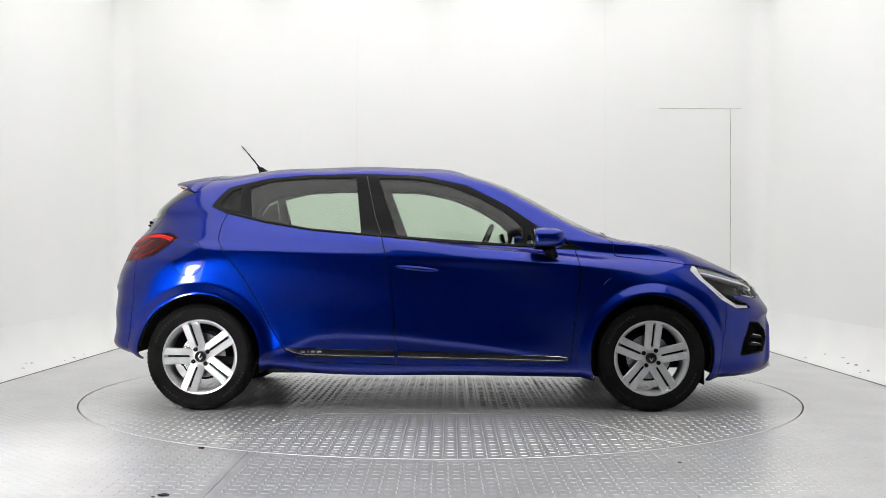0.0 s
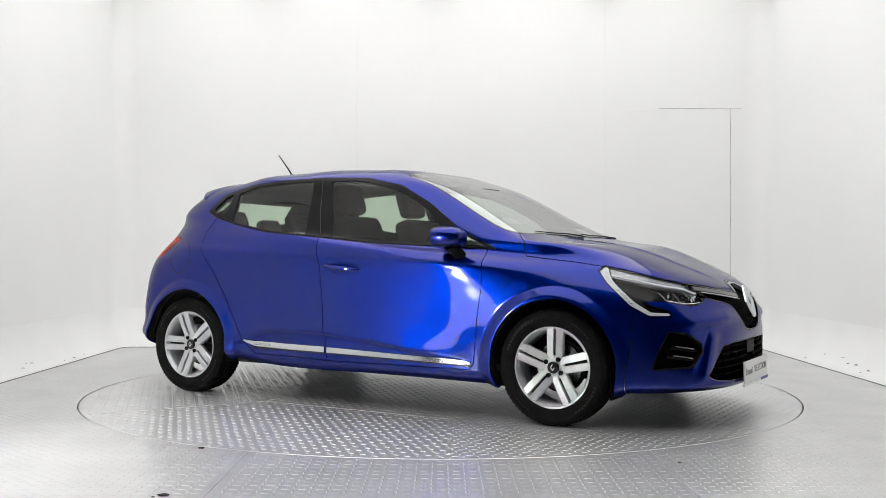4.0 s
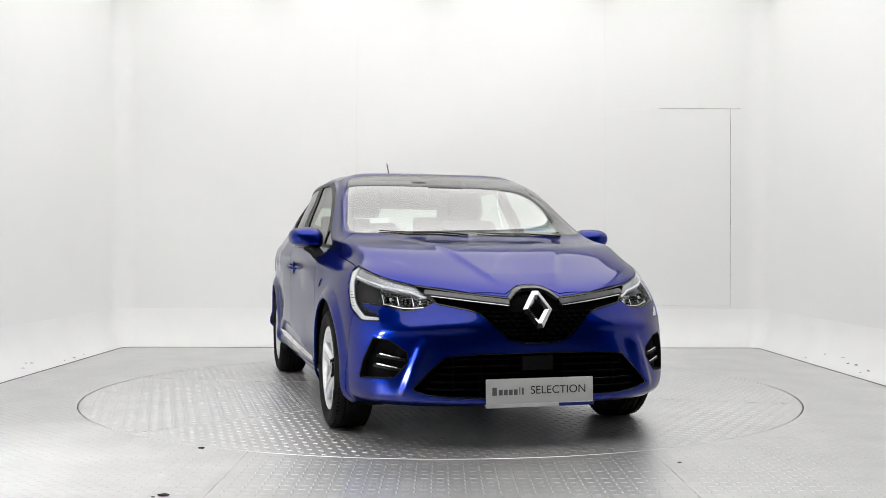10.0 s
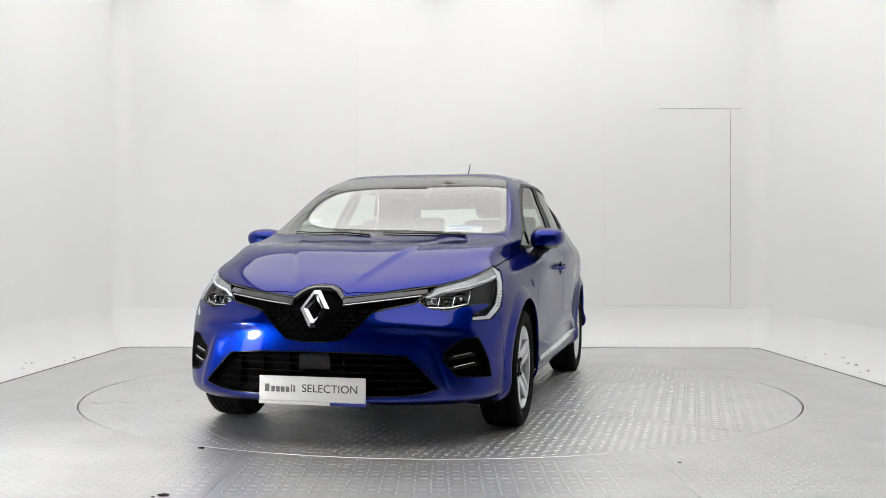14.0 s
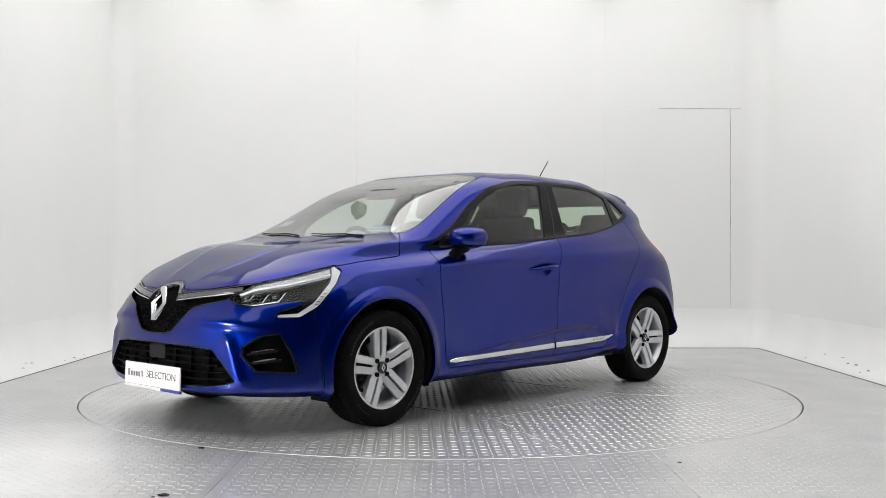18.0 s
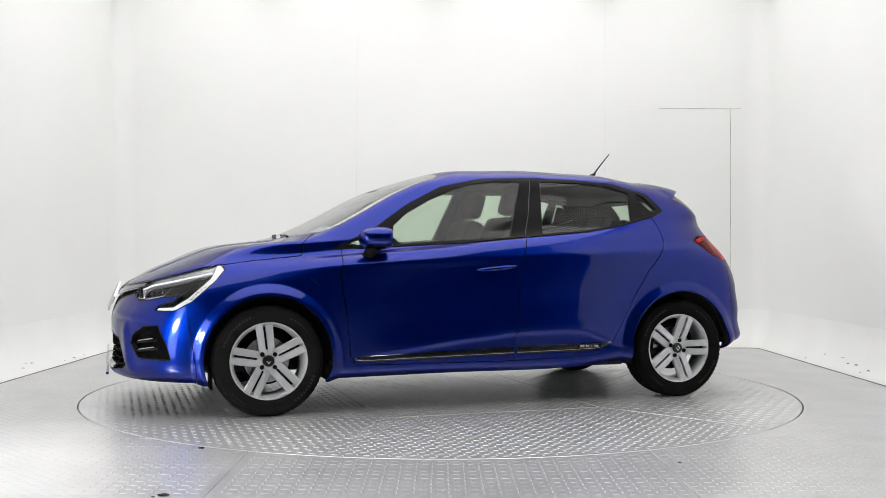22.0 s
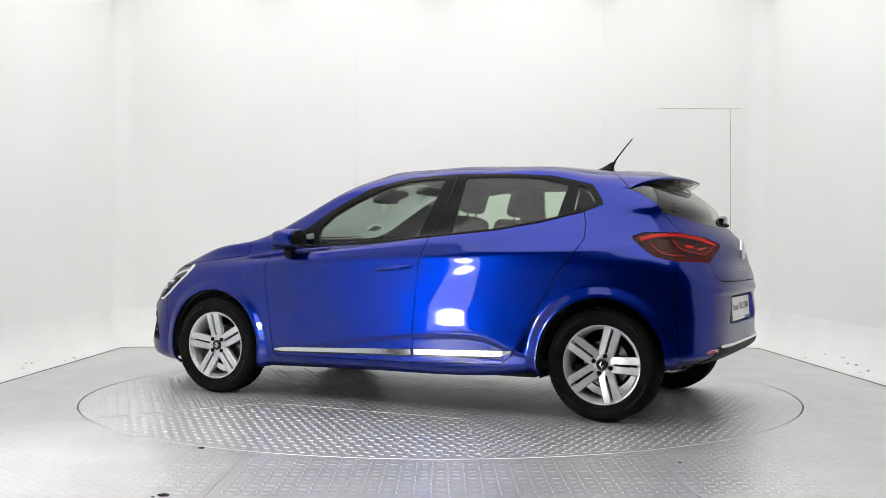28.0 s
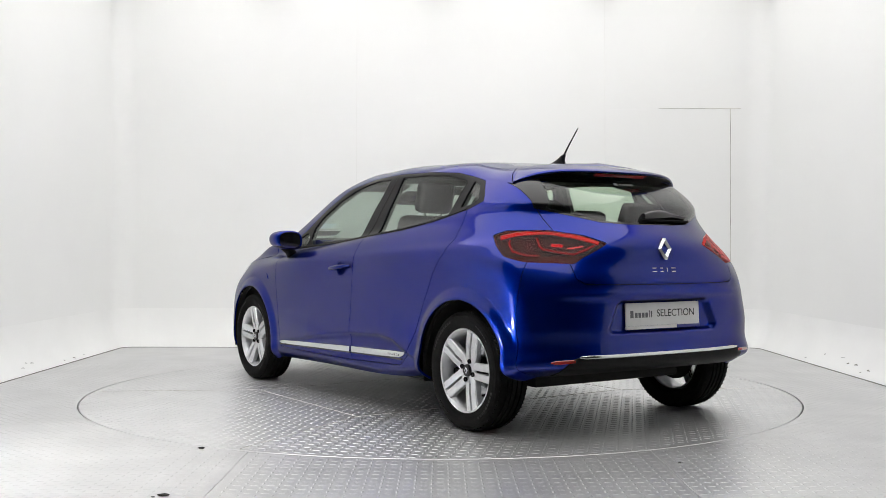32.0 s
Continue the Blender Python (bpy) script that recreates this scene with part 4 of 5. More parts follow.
BROW_GREY = vary(material("pale_grey_lamp_brow", (0.30, 0.31, 0.33), 0.22, 0.5, 0.5), 60, 0.9, 1.1)
for sign, s in ((1, lambda q: q), (-1, lambda q: q.mirrored())):
    lens = panel("headlamp", s(lamp), CLEAR, car, "clear headlamp cover over bright reflectors", 0.02)
    lens.visible_shadow = False
    rim, inside = lamp.cut(poly_front(HEADLAMP, 0.004)(lamp) * -1 - 0.005)
    panel("housing_rim", s(rim.moved(-0.006)), BLACK_GLOSS, lens, "black rim of the lamp", 0.03)
    guide, inside = carve(inside, line_front(C_LINE, [.026, .030, .032, .032, .024, .018]), 0.001)
    guide, edge = guide.cut(line_front(C_LINE, [.021, .025, .026, .026, .019, .013])(guide))
    panel("guide_edge", s(edge.moved(-0.014)), BLACK_GLOSS, lens, "", 0.02)
    panel("light_guide", s(guide.moved(-0.008)), LAMP_WHITE, lens, "bright white C-shaped running light", 0.02)
    brow, inside = carve(inside, line_front(BROW_LINE, [.050, .042, .034, .018]), 0.001)
    line, brow = brow.cut(np.abs(line_front(BROW_LINE, [.038, .031, .025, .012])(brow)) - 0.0035)
    panel("brow_line", s(line.moved(-0.007)), LAMP_WHITE, lens, "thin white light line", 0.01)
    panel("brow", s(brow.moved(-0.012)), BROW_GREY, lens, "pale grey brow of the lamp", 0.02)
    panel("housing", s(inside.moved(-0.050)), DARK_CHROME, lens, "dark lamp housing", 0.0)
    # three modules: a bright bowl, a dark one and a dark one, with thin bright fins between
    for k, (y, z, r) in enumerate(((.527, .682, .026), (.590, .684, .027), (.652, .692, .027))):
        p, n = on_front(y, z)
        m = basis((p - n * 0.020) * (1, sign, 1), np.array((0.97, 0.16 * sign, 0.03)))
        bm = bmesh.new()
        prof = [(r * 1.06, -0.004), (r * 1.06, 0.0), (r, 0.001), (r * 0.92, -0.010), (r * 0.72, -0.020), (r * 0.40, -0.027), (0.0005, -0.029)]
        lathe(bm, prof, 28, "z")
        for v in bm.verts:
            q = v.co
            kk = max(abs(q.x), abs(q.y), 1e-6) / max(math.hypot(q.x, q.y), 1e-6)
            v.co = m @ Vector((q.x / (0.35 + 0.65 * kk), q.y * 0.72 / (0.35 + 0.65 * kk), q.z))
        part("reflector_bowl", bm, LENS_CHROME if k == 0 else DARK_CHROME, lens, "bright lamp reflector bowl" if k == 0 else "dark lamp reflector bowl")
        bm = bmesh.new()
        rr = r * 0.48
        lathe(bm, [(rr, -0.024), (rr, -0.012), (rr * 0.85, -0.006), (rr * 0.5, -0.002), (0.0005, 0.0)], 20, "z")
        for v in bm.verts:
            v.co = m @ v.co
        part("projector_lens", bm, LENS_CHROME if k != 1 else BLACK_GLOSS, lens, "small lamp lens")
        anchors = [(a * (1, sign, 1), b * (1, sign, 1)) for a, b in along(on_front, [(y + 0.031, z - 0.022), (y + 0.033, z + 0.020)], 4)]
        ribbon("lamp_fin", anchors, 0.004, LENS_CHROME, lens, "bright fin between the lamp modules", -0.016, 0.010)
    # lower edge of the module tray
    anchors = [(a * (1, sign, 1), b * (1, sign, 1)) for a, b in along(on_front, [(.505, .656), (.60, .650), (.685, .668)], 10)]
    ribbon("lamp_tray", anchors, 0.006, LENS_CHROME, lens, "bright lower edge of the lamp tray", -0.012, 0.012)
    # ribs on the outer bar of the lamp
    for k in range(9):
        t = k / 8
        a = np.array((.315, .803, .755)) * (1 - t) + np.array((.425, .806, .650)) * t
        p, n = on_front(a[1] - 0.004, a[2])
        ribbon("light_rib", [(p * (1, sign, 1), n * (1, sign, 1)), ((p + np.array((0.026, -0.017, 0.0))) * (1, sign, 1), n * (1, sign, 1))], 0.003, BLACK_GLOSS, lens, "", -0.005, 0.005)

grille = panel("upper_grille", upper_grille.moved(-0.028).both(), GRILLE_BLACK, bumper_front, "black mesh radiator grille", 0.0)
panel("grille_edge", carve(upper_grille, lambda q: -poly_yz_front(UPPER_GRILLE, 0.004)(q) - 0.006, 0.0)[0].both(), BLACK_GLOSS, grille, "", 0.03)
for row in range(7):
    z = 0.507 + 0.0215 * row
    reach = np.interp(z, [.49, .50, .554, .625, .642], [.06, .12, .18, .25, .30])
    n_col = int(reach / 0.0215)
    for k in range(-n_col, n_col + 1):
        y = (k + 0.5 * (row % 2)) * 0.043
        if abs(y) < reach and not (abs(y) < 0.055 and z > 0.56):
            p, n = on_front(y, z)
            q, _ = on_front(y + 0.028, z)
            ribbon("grille_block", [(p, n), (q, n)], 0.009, GRILLE_BLACK, grille, "", -0.012, 0.012)
for sign in (1, -1):
    ribbon("chrome_line", along(lambda y, z: on_front(y * sign, z), [(.475, .699), (.30, .677), (.13, .657)], 14), [0.0055] * 12 + [0.005, 0.003], SATIN, grille, "thin chrome line beside the badge", 0.006, 0.012)
    ribbon("grille_band", along(lambda y, z: on_front(y * sign, z), [(.50, .722), (.30, .697), (.125, .676)], 14), 0.030, GREY_TRIM, grille, "dark gloss band under the bonnet edge", 0.002, 0.02)
    ribbon("badge_surround", along(lambda y, z: on_front(y * sign, z), [(.125, .690), (.088, .722), (.05, .738), (0.0, .741)], 10), 0.020, GREY_TRIM, grille, "", 0.003, 0.02)
p, n = on_front(0.0, 0.636)
rhombus("badge", p + n * 0.008, n, 0.208, 0.144, grille)

inlet = panel("lower_grille", lower_grille.moved(-0.05).both(), GRILLE_BLACK, bumper_front, "black slatted lower air intake", 0.0)
panel("intake_edge", carve(lower_grille, lambda q: -poly_yz_front(LOWER_GRILLE, 0.008)(q) - 0.004, 0.0)[0].both(), BLACK_GLOSS, inlet, "", 0.05)
for z, reach in ((.279, .52), (.313, .50), (.348, .475), (.383, .445), (.415, .40)):
    for sign in (1, -1):
        ribbon("slat", along(lambda y, zz: on_front(y * sign, zz), [(0.06, z), (reach, z)], 14), 0.007, GRILLE_BLACK, inlet, "", -0.012, 0.03)
for y in (.14, .27, .40):
    for sign in (1, -1):
        ribbon("grille_bar", along(lambda yy, zz: on_front(yy * sign, zz), [(y, .265), (y, .425)], 4), 0.012, GRILLE_BLACK, inlet, "", -0.022, 0.02)
ribbon("sensor_cover", along(lambda y, z: on_front(y, z), [(-.075, .395), (.075, .395)], 6), 0.07, BLACK_MATT, inlet, "gloss black sensor cover", -0.006, 0.03)
for sign, s in ((1, lambda q: q), (-1, lambda q: q.mirrored())):
    pocket = panel("fog_pocket", s(fog.moved(-0.035)), GRILLE_BLACK, bumper_front, "black corner vent of the bumper", 0.0)
    rim = carve(fog, lambda q: -poly_front(FOG_POCKET, 0.008)(q) - 0.004, 0.0)[0]
    panel("vent_edge", s(rim), BLACK_MATT, pocket, "", 0.035)
    for z, a, b in ((.432, .635, .715), (.385, .645, .728)):
        ribbon("vent_blade", along(lambda y, zz: on_front(y * sign, zz), [(a, z - 0.012), (b, z + 0.004)], 8), [0.006] * 7 + [0.003], SATIN, pocket, "thin silver blade", -0.012, 0.006)
        ribbon("vent_bar", along(lambda y, zz: on_front(y * sign, zz), [(a - 0.02, z - 0.022), (b + 0.015, z - 0.006)], 8), 0.012, BLACK_MATT, pocket, "", -0.014, 0.014)


FADED = material("grey_print", (0.13, 0.13, 0.14), 0.5)


def number_plate(name, p, n, parent, label, drop=0.0):
    m = basis(p, n)
    bm = bmesh.new()
    box(bm, -0.262, 0.262, -0.058, 0.056, -0.004, 0.004, 0.003, 2, m)
    board = part(name, bm, PLATE, parent, label)
    bm = bmesh.new()
    box(bm, -0.264, 0.264, -0.075, -0.0585, -0.008, 0.006, 0.002, 1, m)
    part("plate_holder", bm, PLATE, board, "white lower edge of the plate holder")
    bm = bmesh.new()
    box(bm, 0.09, 0.2645, -0.0755, -0.060, -0.0085, 0.0068, 0.001, 1, m)
    part("holder_print", bm, material("dark_blue_print", (0.01, 0.02, 0.2), 0.4), board, "dark blue printed corner")
    lettering("plate_word", "SELECTION", 0.052, INK, board, m @ Matrix.Translation((0.088, 0.0, 0.0045)), width=0.270)
    bars = ((-.222, .036, .022), (-.192, .025, .018), (-.168, .025, .018), (-.144, .025, .018), (-.120, .025, .018), (-.100, .036, .005), (-.086, .032, .009))
    for x, h, w in bars:
        bm = bmesh.new()
        box(bm, x - w / 2, x + w / 2, -0.018, -0.018 + h, 0.0040, 0.0047, 0.0002, 1, m)
        part("print_bar", bm, FADED, board)
    for x in (-0.235, 0.235):
        bm = bmesh.new()
        lathe(bm, [(0.0001, 0.0052), (0.003, 0.0052), (0.004, 0.004)], 10, "z", (x, 0.0, 0.0))
        for v in bm.verts:
            v.co = m @ v.co
        part("screw", bm, PLATE, board)
    return board


p, n = on_front(0.0, 0.272)
number_plate("number_plate", np.array((0.848, 0.0, 0.272)), (1, 0, 0.02), bumper_front, "white plate with dark lettering on the bumper")

# ---- rear lamps, tailgate and trim ----
for sign, s in ((1, lambda q: q), (-1, lambda q: q.mirrored())):
    lens = panel("tail_lamp", s(tail), RED_GLASS, car, "red rear lamp with bright red light guide", 0.02)
    lens.visible_shadow = False
    panel("housing", s(tail.moved(-0.03)), LAMP_DARK, lens, "dark red lamp housing", 0.0)
    rim = carve(tail, lambda q: -poly_rear(TAIL_LAMP, 0.006)(q) - 0.003, 0.0)[0]
    panel("housing_rim", s(rim.moved(-0.004)), LAMP_DARK, lens, "", 0.03)
    for pts, w, mat, d in ((((-2.77, .735, .983), (-2.92, .555, .987), (-3.03, .435, .966), (-3.085, .375, .948)), .026, RED_TOP, -0.006), (((-2.77, .735, .994), (-2.92, .555, .998), (-3.03, .435, .977)), .003, PINK, -0.003),
                           (((-2.815, .715, .965), (-2.865, .735, .905), (-2.93, .715, .888), (-2.985, .66, .884)), .010, RED_GUIDE, -0.008),
                           (((-2.90, .61, .960), (-2.955, .63, .905), (-3.06, .53, .890), (-3.085, .46, .915), (-3.085, .40, .940)), .011, RED_GUIDE, -0.008),
                           (((-2.89, .665, .945), (-2.93, .665, .908)), .030, GREY_TRIM, -0.022), (((-2.97, .58, .940), (-3.01, .54, .938)), .022, RED_TOP, -0.020),
                           (((-3.02, .52, .912), (-3.06, .45, .935)), .012, SATIN, -0.018)):
        anchors = []
        a = np.array(pts)
        for t in np.linspace(0, len(a) - 1, 12):
            k = min(int(t), len(a) - 2)
            q = a[k] * (1 - (t - k)) + a[k + 1] * (t - k)
            pick = np.argmin(((BODY.v - q) ** 2).sum(1))
            anchors.append((BODY.v[pick] * (1, sign, 1), BODY.n[pick] * (1, sign, 1)))
        ribbon("light_strip", anchors, w, mat, lens, "", d, 0.006)
    ribbon("reflector", along(lambda y, z: on_rear(y * sign, z), [(.545, .388), (.70, .384)], 8), [0.006] + [0.018] * 6 + [0.006], AMBER, bumper_rear, "red rear reflector", 0.004, 0.006)
    # wheel lip of the bumper corner
p, n = on_rear(0.0, 0.925)
rhombus("badge", p, n, 0.125, 0.098, tailgate)
for y, w in ((.078, .030), (.028, .022), (-.012, .006), (-.058, .032)):
    for z, t in ((0.829, .0045), (0.812, .0045)) if w > 0.01 else ((0.8205, .022),):
        p, n = on_rear(y, z)
        bm = bmesh.new()
        box(bm, -w / 2, w / 2, -t / 2, t / 2, 0, 0.003, 0.001, 1, basis(p, n))
        part("badge_bar", bm, CHROME, tailgate, "chrome model badge letter drawn as plain bars")
number_plate("number_plate", on_rear(0.0, 0.60)[0] + np.array((-0.010, 0, 0)), (-1, 0, 0.06), bumper_rear, "white plate with dark lettering on the rear bumper")
ribbon("chrome_strip", along(on_rear, [(-.56, .405), (-.30, .402), (.30, .402), (.56, .405)], 30), [.008] + [0.016] * 28 + [.008], CHROME, bumper_rear, "chrome strip along the lower rear bumper", 0.010, 0.014)

# the roof spoiler over the rear window, with its black underside and brake light
def roof_height(x, y):
    """Height of the body's upper skin at a place of the plan."""
    pick = np.where((BODY.v[:, 2] > 1.2) & (np.abs(BODY.v[:, 0] - x) < 0.06) & (np.abs(BODY.v[:, 1] - abs(y)) < 0.06))[0]
    d = np.hypot(BODY.v[pick, 0] - x, BODY.v[pick, 1] - abs(y))
    k = pick[np.argsort(d)[:6]]
    w = 1 / (np.sort(d)[:6] + 1e-4)
    return float((BODY.v[k, 2] * w).sum() / w.sum())


bm = bmesh.new()
cols = []
for k in range(49):
    f = -1 + 2 * k / 48
    y, g = 0.588 * math.sin(f * math.pi / 2) * 0.5 + 0.588 * f * 0.5, 0
    g = abs(y) / 0.588
    lip = Vector((-2.897 + 0.214 * g ** 2.5, y, 1.335 - 0.065 * g ** 6))
    x0 = -2.56 - 0.115 * g ** 4
    start = Vector((x0, y, roof_height(x0, y) + 0.0015))
    bend = Vector((start.x * 0.45 + lip.x * 0.55, y, start.z * 0.56 + lip.z * 0.44 + 0.012 * (1 - g ** 4)))
    col = [start - Vector((0, 0, 0.006))]
    for t in (0, 0.15, 0.3, 0.45, 0.6, 0.75, 0.88, 0.97):
        col.append(start * (1 - t) ** 2 + bend * 2 * t * (1 - t) + lip * t * t)
    e = 1 - 0.8 * g ** 8
    col += [lip + Vector((0.0, 0, -0.005 * e)), lip + Vector((0.006 * e, 0, -0.012 * e)), lip + Vector((0.030 * e, 0, -0.020 * e)), lip + Vector((0.085 * e, 0, -0.036 * e)), lip + Vector((0.10 * e, 0, -0.060 * e))]
    cols.append([bm.verts.new(v + SH) for v in col])
for a, b in zip(cols, cols[1:]):
    for j in range(len(a) - 1):
        bm.faces.new((a[j], a[j + 1], b[j + 1], b[j])).material_index = 0 if j < 10 else 1
spoiler = part("roof_spoiler", bm, [PAINT, BLACK_GLOSS], tailgate, "blue roof spoiler with a black underside", sharp=50)
bm = bmesh.new()
rows = []
for y in np.linspace(-0.185, 0.185, 15):
    x = -2.897 + 0.214 * (abs(y) / 0.588) ** 2.5
    rows.append([bm.verts.new(Vector((x + dx, y, 1.335 + dz)) + SH) for dx, dz in ((0.020, -0.0165), (0.018, -0.019), (0.036, -0.030), (0.040, -0.024))])
for a, b in zip(rows, rows[1:]):
    for j in range(4):
        bm.faces.new((a[j], a[(j + 1) % 4], b[(j + 1) % 4], b[j]))
bm.faces.new(rows[0])
bm.faces.new(rows[-1])
part("brake_light", bm, AMBER, spoiler, "dark red high-level brake light")
for k, (y0, w) in enumerate(((.03, .022), (-.005, .012), (-.022, .012), (-.039, .012), (-.056, .012), (-.073, .012), (-.090, .012))):
    p, n = on_rear(y0, 1.268)
    bm = bmesh.new()
    box(bm, -w / 2, w / 2, -0.007 - 0.004 * (k == 0), 0.007 + 0.004 * (k == 0), 0.001, 0.0016, 0, 1, basis(p, n))
    part("sticker_bar", bm, PLATE, tailgate, "white dealer sticker drawn as plain bars")
bm = bmesh.new()
rows = []
for t in np.linspace(0, 1, 13):
    p, n = on_rear(0.035 - 0.33 * t, 1.078 + 0.012 * math.sin(t * math.pi))
    h, d = 0.012 + 0.017 * math.sin(math.pi * min(t * 1.25 + 0.12, 1)) ** 0.8, 0.020 + 0.018 * math.sin(math.pi * min(t * 1.2 + 0.15, 1))
    m = basis(p, n)
    rows.append([bm.verts.new(m @ Vector((0, h * math.cos(a) + 0.006, 0.004 + d * max(math.sin(a), 0)))) for a in np.linspace(0, math.pi, 9)])
for a, b in zip(rows, rows[1:]):
    for j in range(9):
        bm.faces.new((a[j], a[(j + 1) % 9], b[(j + 1) % 9], b[j]))
bm.faces.new(rows[0])
bm.faces.new(rows[-1])
arm = part("rear_wiper", bm, BLACK_GLOSS, tailgate, "black rear wiper arm")
bm = bmesh.new()
tube(bm, [Vector(on_rear(y, 1.066)[0] + on_rear(y, 1.066)[1] * 0.009) + SH for y in (0.06, -0.06, -0.18, -0.30, -0.33)], 0.007, 6)
part("wiper_blade", bm, RUBBER, arm)

# ---- sides: mouldings, handles, mirrors, flap ----
for sign in (1, -1):
    side = lambda x, z: on_side(x, z, sign)

    def upright(x, z):
        p, n = on_side(x, z, sign)
        n = np.array((n[0], n[1], 0.05))
        return p, n / np.linalg.norm(n)

    ribbon("side_moulding", along(upright, [(-.479, .303), (-.9, .316), (-1.445, .329)], 20), [.010] + [0.026 + 0.010 * k / 18 for k in range(19)], CHROME, DOORS[sign], "chrome side moulding low on the door", 0.010, 0.012)
    ribbon("moulding_edge", along(side, [(-.479, .290), (-.9, .298), (-1.445, .309)], 20), 0.010, BLACK_GLOSS, DOORS[sign], "", 0.007, 0.009)
    ribbon("side_moulding", along(upright, [(-1.465, .330), (-1.75, .334), (-2.02, .342), (-2.085, .358)], 16), [0.037] * 13 + [0.034, 0.024, 0.006], CHROME, REAR_DOORS[sign], "chrome side moulding low on the door", 0.010, 0.012)
    ribbon("moulding_edge", along(side, [(-1.465, .309), (-1.75, .312), (-2.03, .316)], 12), 0.010, BLACK_GLOSS, REAR_DOORS[sign], "", 0.007, 0.009)
    for x, w in ((-1.895, .026), (-1.93, .022), (-1.957, .006), (-1.988, .026)):
        ribbon("badge_bar", [(side(x - w / 2, .338)), (side(x + w / 2, .338))], 0.012, SATIN, REAR_DOORS[sign], "small model badge letter drawn as a plain bar", 0.0125, 0.003)
    bm = bmesh.new()
    pts, rad = [], []
    for k in range(13):
        t = k / 12
        p, n = on_side(-1.458 + 0.243 * t, 0.826 - 0.022 * t, sign)
        pts.append(Vector(p + n * (0.002 + 0.036 * math.sin(math.pi * t) ** 0.4)) + SH)
        rad.append(0.005 + 0.0085 * math.sin(math.pi * t) ** 0.5)
    tube(bm, pts, rad, 10)
    part("door_handle", bm, PAINT, DOORS[sign], "body-coloured pull handle")
    # small indicator mark on the wing
    ribbon("wing_mark", along(side, [(-.228, .762), (-.246, .752), (-.278, .720)], 8), [.002, .006, .007, .008, .008, .007, .006, .002], PAINT, car, "thin pressed mark on the wing", 0.005, 0.006)

    # door mirror
    body_bm = bmesh.new()
    bmesh.ops.create_uvsphere(body_bm, u_segments=36, v_segments=24, radius=1)
    for v in body_bm.verts:
        c = v.co
        k = (abs(c.x) ** 2.6 + abs(c.y) ** 2.6 + abs(c.z) ** 2.6) ** (-1 / 2.6)
        x, y, z = c.x * k, c.y * k, c.z * k
        x = 0.130 * x if x > 0 else -0.050 * min(1, -1.7 * x)
        taper = 1 - 0.22 * (y * 0.5 + 0.5)
        v.co = Vector((-0.612 + x + 0.02 * y - 0.03 * (y * 0.5 + 0.5), (0.886 + 0.099 * y) * 1, 0.988 + 0.071 * z * taper + 0.006 * y))
    cap = bmesh.new()
    low = body_bm
    me_tmp = bpy.data.meshes.new("tmp")
    low.to_mesh(me_tmp)
    cap.from_mesh(me_tmp)
    bpy.data.meshes.remove(me_tmp)
    for b_, keep in ((cap, 1), (low, -1)):
        bmesh.ops.bisect_plane(b_, geom=b_.verts[:] + b_.edges[:] + b_.faces[:], plane_co=(-0.65, 0.9, 0.950), plane_no=(0.0, 0.0, -1.0 * keep), clear_outer=True)
        for v in b_.verts:
            q = Vector((-0.655, 0.84, 0.972))
            v.co = q + (v.co - q) * 1.0
            v.co = Vector((v.co.x, v.co.y * sign, v.co.z)) + SH
    mirror = part("door_mirror", cap, PAINT, DOORS[sign], "blue door mirror on a black foot", sharp=60)
    part("mirror_base", low, BLACK_GLOSS, mirror, "gloss black lower mirror shell", sharp=60)
    bm = bmesh.new()
    bmesh.ops.create_circle(bm, cap_ends=True, segments=28, radius=1)
    for v in bm.verts:
        k = (abs(v.co.x) ** 3 + abs(v.co.y) ** 3) ** (-1 / 3)
        a_ = 0.78 * v.co.x * k
        v.co = Vector((-0.6618 + 0.02 * a_ - 0.03 * (a_ * 0.5 + 0.5), (0.884 + 0.093 * a_) * sign, 0.988 + 0.052 * v.co.y * k)) + SH
    r = bmesh.ops.extrude_face_region(bm, geom=bm.faces[:])
    for v in [q for q in r["geom"] if isinstance(q, bmesh.types.BMVert)]:
        v.co.x -= 0.002
    part("mirror_glass", bm, CHROME, mirror, "mirror glass")
    bm = bmesh.new()
    pts = [(-0.555, 0.785, 0.862), (-0.565, 0.812, 0.880), (-0.580, 0.842, 0.920), (-0.595, 0.870, 0.950)]
    tube(bm, [Vector((x, y * sign, z)) + SH for x, y, z in pts], [0.040, 0.036, 0.034, 0.044], 12)
    part("mirror_foot", bm, BLACK_MATT, mirror, "black mirror foot")
    # pane rubbers along the windows' lower edge
    ribbon("window_seal", along(side, [(-.50, .934), (-1.15, .966), (-1.55, 1.003)], 16), 0.014, BLACK_MATT, DOORS[sign], "black rubber window seal", 0.004, 0.008)
    ribbon("window_seal", along(side, [(-1.57, 1.004), (-1.95, 1.038), (-2.21, 1.081), (-2.44, 1.137)], 16), 0.014, BLACK_MATT, REAR_DOORS[sign], "black rubber window seal", 0.004, 0.008)
for sign in (1, -1):
    ribbon("pillar_gap", along(lambda x, z: on_side(x, z, sign), [(-1.548, 1.012), (-1.585, 1.12), (-1.640, 1.352)], 10), 0.005, BLACK_GLOSS, car, "narrow gap between the door frames", 0.0025, 0.004)
flap = []
for k in range(41):
    a = 2 * math.pi * k / 40
    flap.append(on_side(-2.648 + 0.093 * math.cos(a), 0.872 + 0.103 * math.sin(a), -1))
ribbon("fuel_flap_line", flap, 0.0050, BLACK_MATT, car, "thin shut line of the round fuel flap", 0.0012, 0.002)

